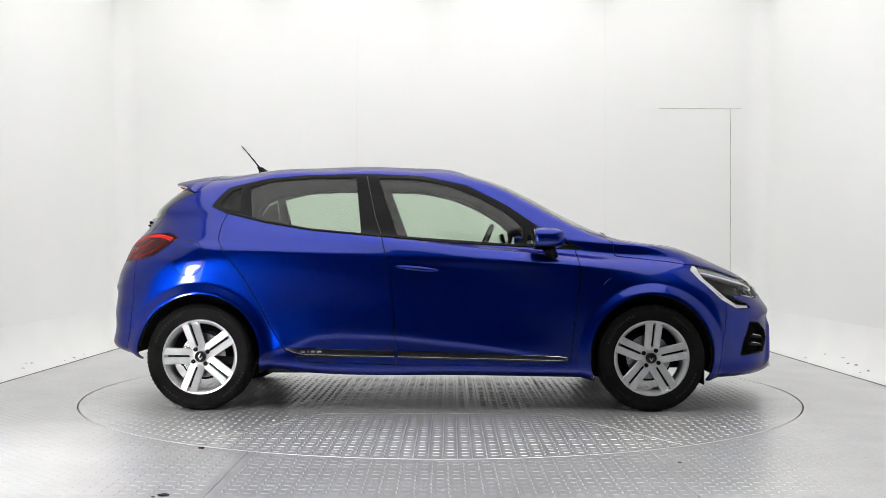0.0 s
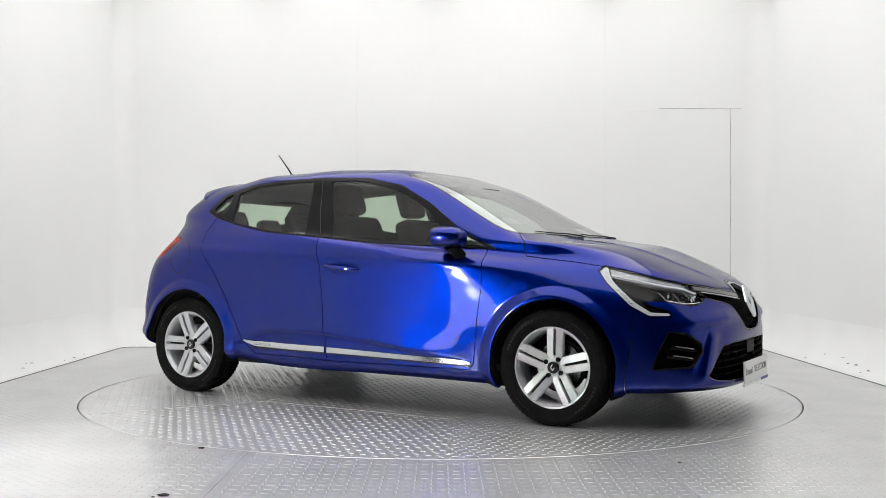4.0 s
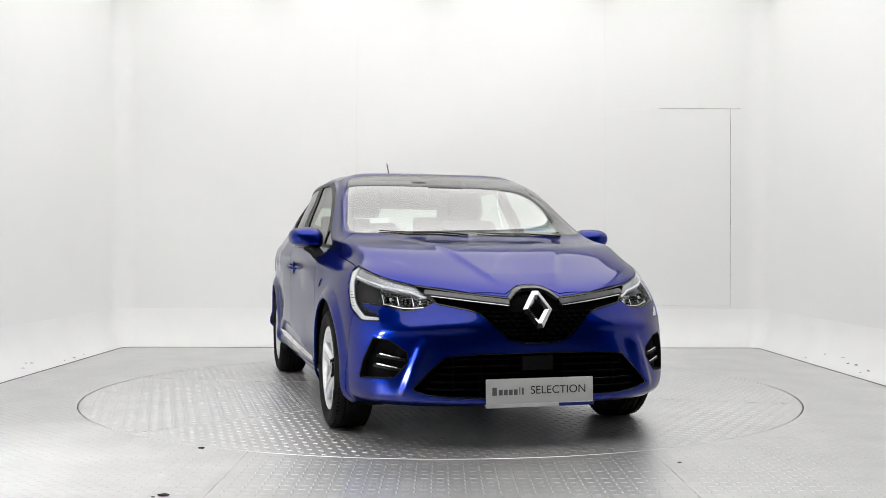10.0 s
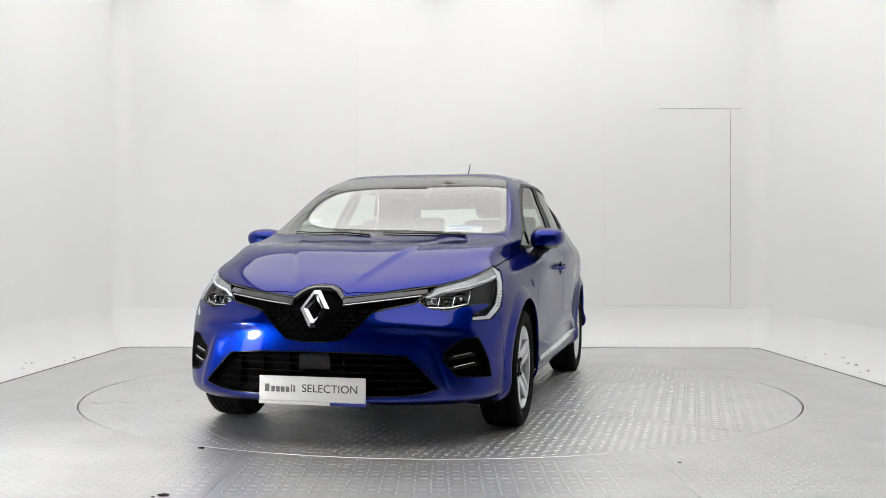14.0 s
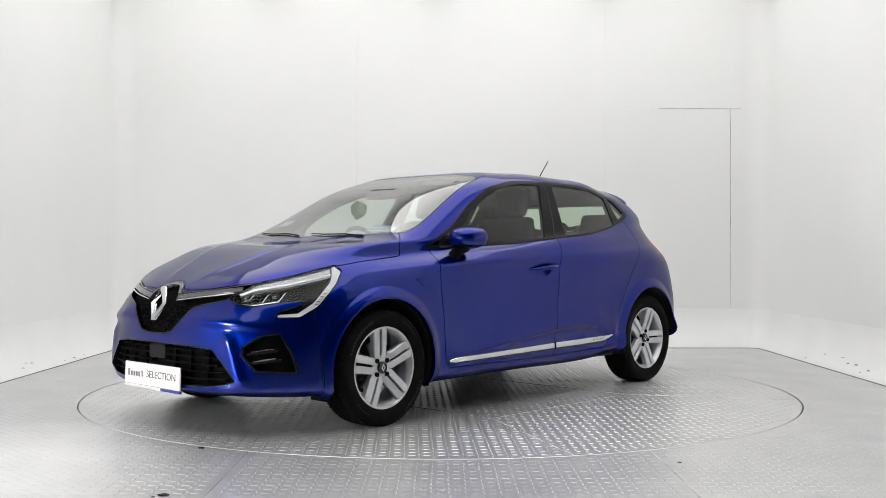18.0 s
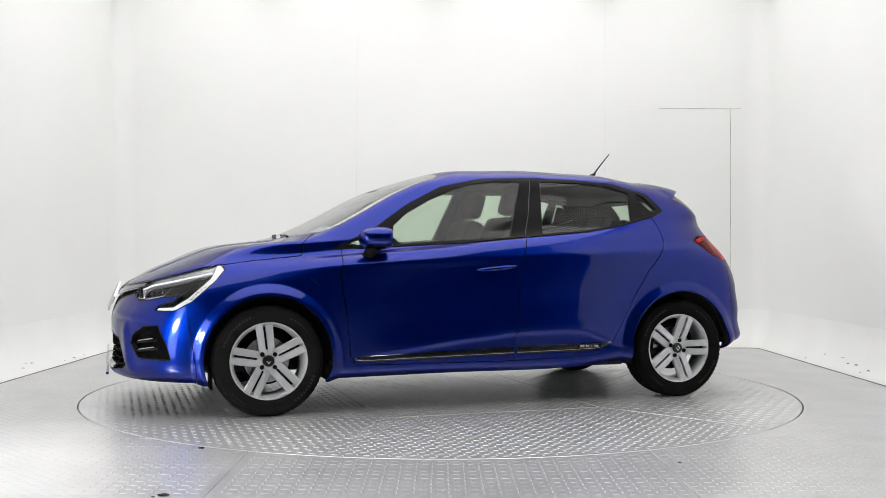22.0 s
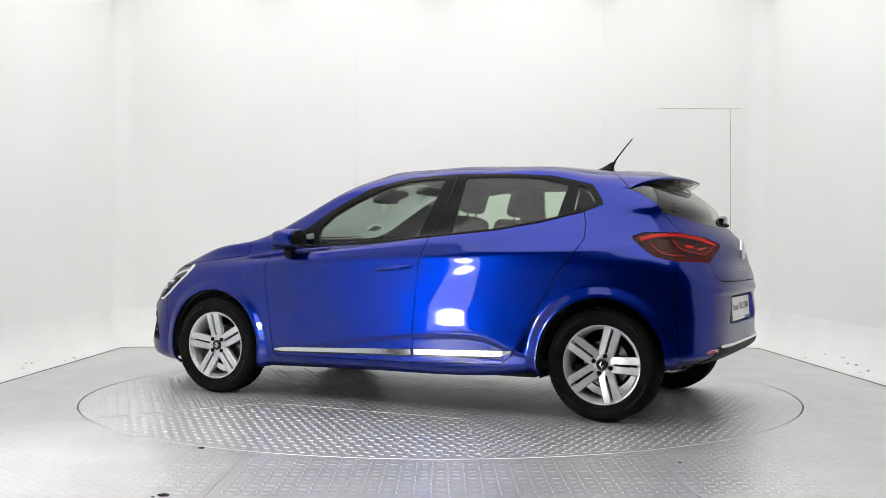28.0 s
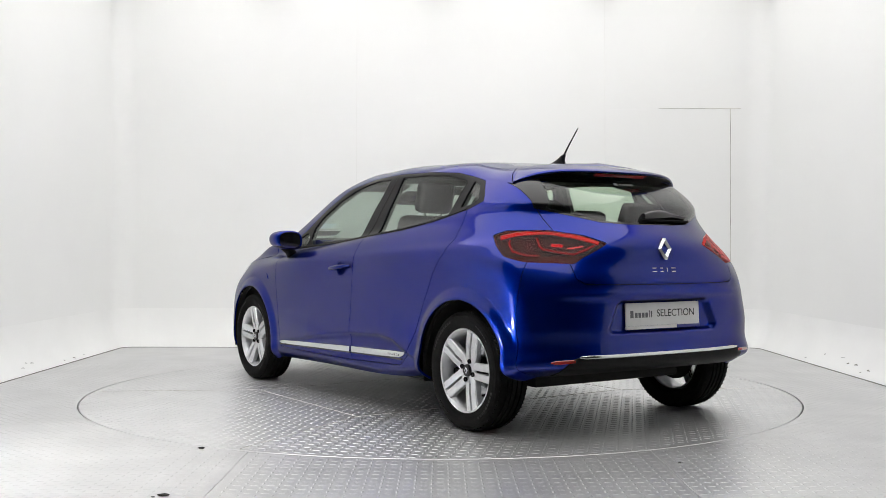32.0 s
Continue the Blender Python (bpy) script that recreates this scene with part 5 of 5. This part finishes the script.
# ---- aerial and front wipers ----
bm = bmesh.new()
d = (BODY.v[:, 0] + 2.37) ** 2 + BODY.v[:, 1] ** 2 + np.where(BODY.v[:, 2] < 1.2, 1, 0)
zr = float(BODY.v[np.argmin(d), 2])
rings = []
for h, l0, l1, w in ((-0.010, -2.265, -2.405, 0.036), (0.008, -2.275, -2.405, 0.034), (0.018, -2.310, -2.403, 0.024), (0.036, -2.350, -2.404, 0.014), (0.056, -2.380, -2.418, 0.008)):
    c, r = (l0 + l1) / 2, (l0 - l1) / 2
    rings.append([bm.verts.new((c + r * math.cos(a) + CAR_X, w * math.sin(a) + CAR_Y, zr + h)) for a in np.linspace(0, 2 * math.pi, 17)[:-1]])
for a, b in zip(rings, rings[1:]):
    for k in range(16):
        bm.faces.new((a[k], a[(k + 1) % 16], b[(k + 1) % 16], b[k]))
bm.faces.new(rings[-1])
mast = part("aerial", bm, BLACK_MATT, car, "black roof aerial leaning to the rear")
bm = bmesh.new()
tube(bm, [(x + CAR_X, CAR_Y, z) for x, z in ((-2.390, zr + 0.040), (-2.440, zr + 0.105), (-2.518, zr + 0.196))], [0.006, 0.0045, 0.003], 8)
part("aerial_rod", bm, BLACK_MATT, mast)


def on_top(x, y):
    d = (BODY.v[:, 0] - x) ** 2 + (BODY.v[:, 1] - abs(y)) ** 2 + np.where(BODY.v[:, 2] < 0.85, 1, 0)
    k = np.argmin(d)
    return BODY.v[k] * (1, 1 if y >= 0 else -1, 1), BODY.n[k] * (1, 1 if y >= 0 else -1, 1)


for pts in (((-.155, -.05), (-.185, -.20), (-.205, -.38), (-.245, -.53)), ((-.165, .50), (-.175, .32), (-.180, .15), (-.185, .02))):
    bm = bmesh.new()
    tube(bm, [Vector(on_top(x, y)[0] + on_top(x, y)[1] * 0.006) + SH for x, y in pts], [0.005, 0.004, 0.0035, 0.0025], 8)
    part("front_wiper", bm, BLACK_MATT, car, "black windscreen wiper")

# ---- wheels ----
TYRE_MARK = material("raised_rubber_mark", (0.016, 0.016, 0.016), 0.6, specular_ior_level=0.2)
def make_wheel(phase):
    """A wheel about its own middle, outer face towards +y."""
    bm = bmesh.new()
    lathe(bm, [(0.196, -0.07), (0.205, -0.06), (0.196, 0.0), (0.198, 0.05), (0.207, 0.066), (0.214, 0.076), (0.2165, 0.083), (0.214, 0.088), (0.206, 0.086), (0.199, 0.074), (0.190, 0.058), (0.19, -0.06)], 96, closed=True)
    wheel = part("wheel", bm, SILVER, None, "silver wheel with five twin spokes and a black tyre")
    bm = bmesh.new()
    prof = [(0.212, -0.080), (0.225, -0.094), (0.255, -0.101), (0.280, -0.099), (0.296, -0.088), (0.3040, -0.074)]
    for k, y in enumerate((-0.045, -0.015, 0.015, 0.045)):
        prof += [(0.3075, y - 0.005), (0.300, y - 0.004), (0.300, y + 0.004), (0.3075, y + 0.005)]
    prof += [(0.3040, 0.074), (0.296, 0.088), (0.289, 0.094), (0.286, 0.0945), (0.280, 0.099), (0.262, 0.1015), (0.258, 0.1003), (0.240, 0.0985), (0.225, 0.094), (0.2165, 0.0885), (0.2125, 0.080)]
    lathe(bm, prof, 120, closed=True)
    part("tyre", bm, RUBBER, wheel, "black rubber tyre", sharp=25)
    bm = bmesh.new()
    for k in range(72):
        m = Matrix.Rotation(2 * math.pi * k / 72, 4, "Y")
        for s in (1, -1):
            box(bm, -0.0035, 0.0035, s * 0.070, s * 0.088, 0.288, 0.3025, 0, 1, m @ Matrix.Rotation(0.25 * s, 4, "Z"))
    tagged(part("tread", bm, RUBBER, wheel, "fine tread ribs on the tyre's shoulder", smooth=False), kind="stuff")
    # unreadable raised marks round the sidewall
    bm = bmesh.new()
    for start, count in ((20, 11), (200, 9), (118, 6), (300, 5)):
        for k in range(count):
            a = radians(start + 4.6 * k)
            h = 0.011 if count > 8 else 0.006
            box(bm, 0.262 - h / 2, 0.262 + h / 2, 0.1005, 0.1035, -0.0065, 0.0065, 0, 1, Matrix.Rotation(-a, 4, "Y"))
    tagged(part("sidewall_mark", bm, TYRE_MARK, wheel, "small raised marks on the tyre sidewall", smooth=False), kind="stuff")
    # spokes: five pairs of flat bars that meet in a V at the hub
    for k in range(5):
        a = radians(phase + 72 * k)
        turn = Matrix(((-math.cos(a), 0, -math.sin(a) * -1, 0), (0, 1, 0, 0), (math.sin(a), 0, math.cos(a), 0), (0, 0, 0, 1)))
        for s in (1, -1):
            bm = bmesh.new()
            rows = []
            for r in (0.034, 0.050, 0.060, 0.068, 0.078, 0.110, 0.150, 0.185, 0.198, 0.2085):
                y = float(np.interp(r, [0.034, 0.068, 0.11, 0.15, 0.198, 0.2085], [0.063, 0.067, 0.076, 0.081, 0.0865, 0.084]))
                inner = float(np.interp(r, [0.034, 0.060, 0.068, 0.20], [0.0, 0.0, 0.0062, 0.0075]))
                outer = min(0.0445 + 0.035 * (r - 0.068), 0.7255 * r)
                edge = 0.005 if r > 0.068 else 0.0015
                sec = [(inner, -0.034), (inner, -0.0025), (inner + 0.0022, 0.0), (outer - edge, -0.0035), (outer, -0.010), (outer - 0.004, -0.040)]
                rows.append([bm.verts.new(turn @ Vector((r, y + h, s * w))) for w, h in sec])
            for p, q in zip(rows, rows[1:]):
                for j in range(len(p) - 1):
                    bm.faces.new((p[j], p[j + 1], q[j + 1], q[j]))
            bm.faces.new(rows[0])
            bm.faces.new(rows[-1])
            part("spoke", bm, SILVER, wheel, "", sharp=14)
        bm = bmesh.new()
        box(bm, 0.062, 0.196, 0.048, 0.056, -0.0105, 0.0105, 0.001, 1, turn)
        part("spoke_slot", bm, BLACK_MATT, wheel, "black slot between twin spokes")
    bm = bmesh.new()
    lathe(bm, [(0.060, 0.030), (0.060, 0.050), (0.054, 0.060), (0.046, 0.0635), (0.034, 0.065), (0.032, 0.058), (0.0005, 0.058)], 48)
    part("wheel_hub", bm, SILVER, wheel)
    bm = bmesh.new()
    lathe(bm, [(0.031, 0.056), (0.031, 0.073), (0.028, 0.0755), (0.0005, 0.076)], 32)
    cap_ = part("centre_cap", bm, BLACK_GLOSS, wheel, "black centre cap with a small diamond")
    bm = bmesh.new()
    for s0, s1, y in ((1.0, 0.5, 0.0765),):
        outer = [(0, 0.020), (0.014, 0), (0, -0.020), (-0.014, 0)]
        o = [bm.verts.new((x * s0, y, z * s0)) for x, z in outer]
        i = [bm.verts.new((x * s1, y + 0.001, z * s1)) for x, z in outer]
        for j in range(4):
            bm.faces.new((o[j], o[(j + 1) % 4], i[(j + 1) % 4], i[j]))
    part("cap_diamond", bm, CHROME, cap_, smooth=False)
    for k in range(4):
        a = radians(phase + 20 + 90 * k)
        bm = bmesh.new()
        lathe(bm, [(0.0125, 0.050), (0.0125, 0.0705), (0.0105, 0.0720), (0.0100, 0.066), (0.0005, 0.066)], 16, centre=(0.050 * math.cos(a), 0, 0.050 * math.sin(a)))
        part("bolt", bm, BLACK_MATT, wheel, "dark wheel bolt")
    bm = bmesh.new()
    lathe(bm, [(0.0005, -0.03), (0.142, -0.03), (0.142, -0.045), (0.0005, -0.045)], 40)
    part("brake_cover", bm, UNDER, wheel, "dark brake disc behind the spokes")
    bm = bmesh.new()
    lathe(bm, [(0.06, -0.010), (0.128, -0.010), (0.128, -0.022), (0.06, -0.022)], 48, closed=True)
    part("brake_disc", bm, SATIN, wheel, "steel brake disc")
    return wheel


for x, side, phase, y in ((0.0, -1, 13, 0.760), (0.0, 1, 26, 0.760), (-WHEEL_BASE, -1, 35, 0.742), (-WHEEL_BASE, 1, 0, 0.738)):
    w = make_wheel(phase)
    w.parent = car
    w.matrix_basis = pose(x + CAR_X, y * side + CAR_Y, 0.3055, 0, 0, 0 if side > 0 else 180)

# ---- underside, wheel housings, inner skin ----
bm = bmesh.new()
box(bm, -2.78, 0.62, -0.52, 0.52, 0.215, 0.27, 0.02, 2, Matrix.Translation(SH))
box(bm, -2.20, -0.40, -0.80, 0.80, 0.212, 0.25, 0.015, 2, Matrix.Translation(SH))
part("underbody", bm, UNDER, car, "dark underside of the car")
for sign in (1, -1):
    for cx in (0.0, -WHEEL_BASE):
        bm = bmesh.new()
        rows = []
        for y, r in ((0.845, 0.356), (0.80, 0.366), (0.52, 0.366), (0.50, 0.02)):
            rows.append([bm.verts.new((cx + r * math.cos(radians(a)) + CAR_X, y * sign + CAR_Y, ARCH_Z + r * math.sin(radians(a)))) for a in np.linspace(-16, 202 if cx == 0 else 178, 25)])
        for a, b in zip(rows, rows[1:]):
            for k in range(len(a) - 1):
                bm.faces.new((a[k], a[k + 1], b[k + 1], b[k]))
        part("wheel_housing", bm, UNDER, car, "dark wheel housing")
    bm = bmesh.new()
    box(bm, 0.300, 0.312, 0.62 * 1, 0.80, 0.150, 0.26, 0.004, 1)
    for v in bm.verts:
        v.co = Vector((v.co.x, v.co.y * sign, v.co.z)) + SH
    part("mud_flap", bm, RUBBER, car, "small black rubber flap before the front wheel")
inner = BODY.cut(BODY.z() - 0.925)[0]
inner = inner.cut(arches(inner) + 0.02)[0]
inner = inner.cut(0.20 - inner.z())[0]
panel("inner_skin", inner.moved(-0.055).both(), UNDER, car, "dark inner structure behind the panels", 0.0)
pillars = BODY.cut(0.90 - BODY.z())[0]
_, pillars = pillars.cut(poly_xz(SIDE_OPENING, -0.012)(pillars))
_, pillars = pillars.cut(poly_xy(SCREEN, -0.03, 0.9)(pillars))
_, pillars = pillars.cut(poly_yz_rear(REAR_CLEAR, 0.0)(pillars))
ceiling_in, pillars = pillars.cut(np.where(pillars.z() > 1.28, 0.0, 1.0) - 0.5)
panel("headlining", ceiling_in.moved(-0.022).both(), LINER, car, "grey cloth headlining", 0.0)
panel("pillar_trim", pillars.moved(-0.022).both(), TRIM, car, "dark inner pillar trim", 0.0)

# ---- cabin ----
def cushion(bm, x0, x1, y0, y1, z0, z1, bevel, m=None):
    box(bm, x0, x1, y0, y1, z0, z1, bevel, 4, m)


cabin = part("cabin_floor", (lambda b: (box(b, -2.55, -0.35, -0.76, 0.76, 0.255, 0.30, 0.02, 2, Matrix.Translation(SH)), b)[1])(bmesh.new()), UNDER, car, "dark cabin floor")
for y in (-0.37, 0.37):
    bm = bmesh.new()
    cushion(bm, -1.46, -0.94, y - 0.25, y + 0.25, 0.45, 0.60, 0.06, Matrix.Translation(SH))
    seat = part("front_seat", bm, FABRIC, car, "dark grey cloth front seat")
    lean = Matrix.Translation(SH) @ Matrix.Translation((-1.42, y, 0.52)) @ Matrix.Rotation(radians(-17), 4, "Y")
    bm = bmesh.new()
    vs = box(bm, -0.07, 0.07, -0.245, 0.245, 0.0, 0.63, 0.055, 4)
    for v in vs:
        k = max(v.co.z - 0.25, 0) / 0.38
        v.co.y *= 1 - 0.22 * k ** 1.6
        v.co.x += 0.04 * abs(v.co.y / 0.245) ** 2 * (1 - k * 0.5)
    for v in bm.verts:
        v.co = lean @ v.co
    part("backrest", bm, FABRIC, seat)
    bm = bmesh.new()
    box(bm, -0.035, 0.055, -0.125, 0.125, 0.655, 0.845, 0.045, 4, lean)
    part("headrest", bm, FABRIC, seat)
    for s in (-0.06, 0.06):
        bm = bmesh.new()
        tube(bm, [lean @ Vector((0.0, s, 0.60)), lean @ Vector((0.0, s, 0.68))], 0.007, 8)
        part("headrest_post", bm, SATIN, seat)
bm = bmesh.new()
cushion(bm, -2.42, -1.90, -0.62, 0.62, 0.44, 0.60, 0.06, Matrix.Translation(SH))
bench = part("rear_bench", bm, FABRIC, car, "dark grey cloth rear bench")
lean = Matrix.Translation(SH) @ Matrix.Translation((-2.38, 0, 0.52)) @ Matrix.Rotation(radians(-22), 4, "Y")
bm = bmesh.new()
box(bm, -0.06, 0.07, -0.63, 0.63, 0.0, 0.56, 0.05, 4, lean)
part("backrest", bm, FABRIC, bench)
for y, w, h in ((-0.37, .13, .715), (0.0, .10, .66), (0.37, .13, .715)):
    bm = bmesh.new()
    box(bm, -0.04, 0.04, y - w, y + w, 0.545, h, 0.035, 4, lean)
    part("headrest", bm, FABRIC, bench)
bm = bmesh.new()
prof = [(-0.22, 0.70), (-0.22, 0.955), (-0.40, 0.965), (-0.62, 0.945), (-0.78, 0.915), (-0.84, 0.86), (-0.80, 0.76), (-0.72, 0.62), (-0.60, 0.50)]
cols = []
for y in np.linspace(-0.70, 0.70, 25):
    hood = 0.045 * math.exp(-((y + 0.37) / 0.17) ** 2)
    cols.append([bm.verts.new((x + CAR_X, y * (0.93 if x > -0.3 else 1) + CAR_Y, z + (hood if -0.8 < x < -0.5 and z > 0.9 else 0) - 0.03 * abs(y) ** 3)) for x, z in prof])
for a, b in zip(cols, cols[1:]):
    for j in range(len(a) - 1):
        bm.faces.new((a[j], a[j + 1], b[j + 1], b[j]))
dash = part("dashboard", bm, TRIM, car, "dark soft dashboard")
bm = bmesh.new()
box(bm, -0.012, 0.012, -0.115, 0.115, -0.075, 0.075, 0.01, 2, Matrix.Translation(SH) @ Matrix.Translation((-0.80, 0.0, 0.955)) @ Matrix.Rotation(radians(-15), 4, "Y"))
part("screen", bm, BLACK_GLOSS, dash, "black centre touch screen")
wheel_m = Matrix.Translation(SH) @ Matrix.Translation((-0.965, -0.37, 0.905)) @ Matrix.Rotation(radians(-66), 4, "Y")
bm = bmesh.new()
ring = [Vector((0.18 * math.cos(2 * math.pi * k / 40), 0.18 * math.sin(2 * math.pi * k / 40), 0)) for k in range(41)]
tube(bm, [wheel_m @ p for p in ring], 0.015, 10)
wheel_ob = part("steering_wheel", bm, TRIM, car, "black steering wheel")
bm = bmesh.new()
box(bm, -0.06, 0.06, -0.07, 0.07, -0.04, 0.0, 0.02, 3, wheel_m)
box(bm, -0.015, 0.015, -0.17, 0.17, -0.02, -0.006, 0.004, 2, wheel_m)
box(bm, -0.17, 0.0, -0.02, 0.02, -0.02, -0.006, 0.004, 2, wheel_m)
part("wheel_boss", bm, TRIM, wheel_ob)
bm = bmesh.new()
box(bm, -0.02, 0.012, -0.115, 0.115, -0.033, 0.033, 0.014, 3, Matrix.Translation(SH) @ Matrix.Translation((-0.80, 0.0, 1.275)) @ Matrix.Rotation(radians(12), 4, "Y"))
part("rear_view_mirror", bm, TRIM, car, "dark rear-view mirror behind the windscreen")
bm = bmesh.new()
p, n = on_top(-0.83, 0.0)
box(bm, -0.12, 0.12, -0.10, 0.07, -0.05, -0.012, 0.02, 3, basis(p, n, (-0.5, 0, 1)))
part("camera_housing", bm, TRIM, car, "dark sensor housing at the top of the windscreen")
for y in (-0.37, 0.37):
    bm = bmesh.new()
    p, n = on_top(-0.98, y)
    box(bm, -0.20, 0.20, -0.06, 0.06, -0.045, -0.022, 0.01, 2, basis(p, n, (-0.5, 0, 1)))
    part("sun_visor", bm, LINER, car, "light grey folded sun visor")
for sign in (1, -1):
    for x0, x1 in ((-1.44, -0.50), (-2.15, -1.55)):
        bm = bmesh.new()
        box(bm, x0, x1, 0.735, 0.765, 0.40, 0.945 if x0 > -1.5 else 0.985, 0.012, 2)
        for v in bm.verts:
            v.co = Vector((v.co.x, v.co.y * sign, v.co.z)) + SH
        part("door_card", bm, TRIM, car, "dark inner door panel")
# papers behind the windscreen
p, n = on_top(-0.40, -0.50)
bm = bmesh.new()
box(bm, -0.055, 0.055, -0.035, 0.035, -0.008, -0.006, 0, 1, basis(p, n, (-0.5, 0, 1)))
disc = part("windscreen_sticker", bm, PLATE, car, "small white paper disc inside the windscreen")
CARD_BLUE = material("pale_blue_print", (0.12, 0.33, 0.62), 0.5)
p, n = on_top(-0.36, 0.45)
bm = bmesh.new()
box(bm, -0.10, 0.10, -0.05, 0.03, -0.03, -0.028, 0, 1, basis(p, n, (-0.5, 0, 1)))
card = part("display_card", bm, PLATE, car, "white and blue card on the dashboard")
for k, (x0, x1, y0, y1) in enumerate(((-.095, .095, .005, .027), (-.09, .05, -.02, -.012), (-.09, .06, -.036, -.028))):
    bm = bmesh.new()
    box(bm, x0, x1, y0, y1, -0.0278, -0.0270, 0, 1, basis(p, n, (-0.5, 0, 1)))
    part("print_bar", bm, CARD_BLUE, card)

# ---- small marks of use in the booth ----
GRIME = vary(material("grey_grime", (0.16, 0.155, 0.145), 0.8), 9, 0.5, 1.4)
swept("trim", wall_path(), [(-0.004, 0.0), (-0.004, 0.003), (0.004, 0.005), (0.004, 0.0)], GRIME, "thin grimy joint between floor and coving")
base_board = bpy.data.objects["baseboard"]
random.seed(7)
for side, marks in ((-1, ((0.72, .052), (0.80, .040), (0.90, .060), (1.50, .036), (1.72, .055), (1.95, .040))), (1, ((0.55, .050), (0.66, .030), (0.78, .060), (0.92, .045), (1.05, .070), (1.40, .035), (1.75, .05)))):
    for y, length in marks:
        z = random.uniform(0.025, 0.11)
        lean = 0.0985 * (1 - (1 - z / 0.368) ** 2)
        slope = math.atan(0.0985 * 2 * (1 - z / 0.368) / 0.368)
        bm = bmesh.new()
        w = random.uniform(0.002, 0.005)
        rows = []
        for k in range(5):
            t = k / 4
            h = w * math.sin(math.pi * (0.12 + 0.76 * t))
            rows.append([bm.verts.new((-0.0006 * q, (t - 0.5) * length, s * h + 0.006 * math.sin(2.5 * t + y))) for s, q in ((1, 0), (1, 1), (-1, 1), (-1, 0))])
        for a, b in zip(rows, rows[1:]):
            for j in range(4):
                bm.faces.new((a[j], a[(j + 1) % 4], b[(j + 1) % 4], b[j]))
        bm.faces.new(rows[0])
        bm.faces.new(rows[-1])
        m = Matrix.Translation((side * (ROOM_X + lean - 0.0002), y, z)) @ Matrix.Rotation(slope * side, 4, "Y") @ Matrix.Scale(side, 4, (1, 0, 0))
        for v in bm.verts:
            v.co = m @ v.co
        part("scuff_mark", bm, GRIME, base_board, "thin grey scuff on the white coving")
for x, y, size in ((-1.103, -2.020, .011), (-1.030, -2.925, .014), (-1.06, -2.95, .006), (1.03, -2.32, .006)):
    bm = bmesh.new()
    bmesh.ops.create_icosphere(bm, subdivisions=2, radius=size)
    for v in bm.verts:
        j = 1 + random.uniform(-0.25, 0.25)
        v.co = Vector((x + v.co.x * 1.5 * j, y + v.co.y * j, max(v.co.z * 0.35 * j + size * 0.25, 0.0)))
    tagged(part("dirt_speck", bm, UNDER), "small dark crumb of dirt on the metal floor", "debris", "dirt specks")

def motions():
    walk(car, [(float(t), pose(-0.017, 0, 0, 0, 0, car_turn(t))) for t in range(33)])
    walk(table, [(float(t), pose(0, 0, 0, 0, 0, car_turn(t))) for t in range(33)])


motions()
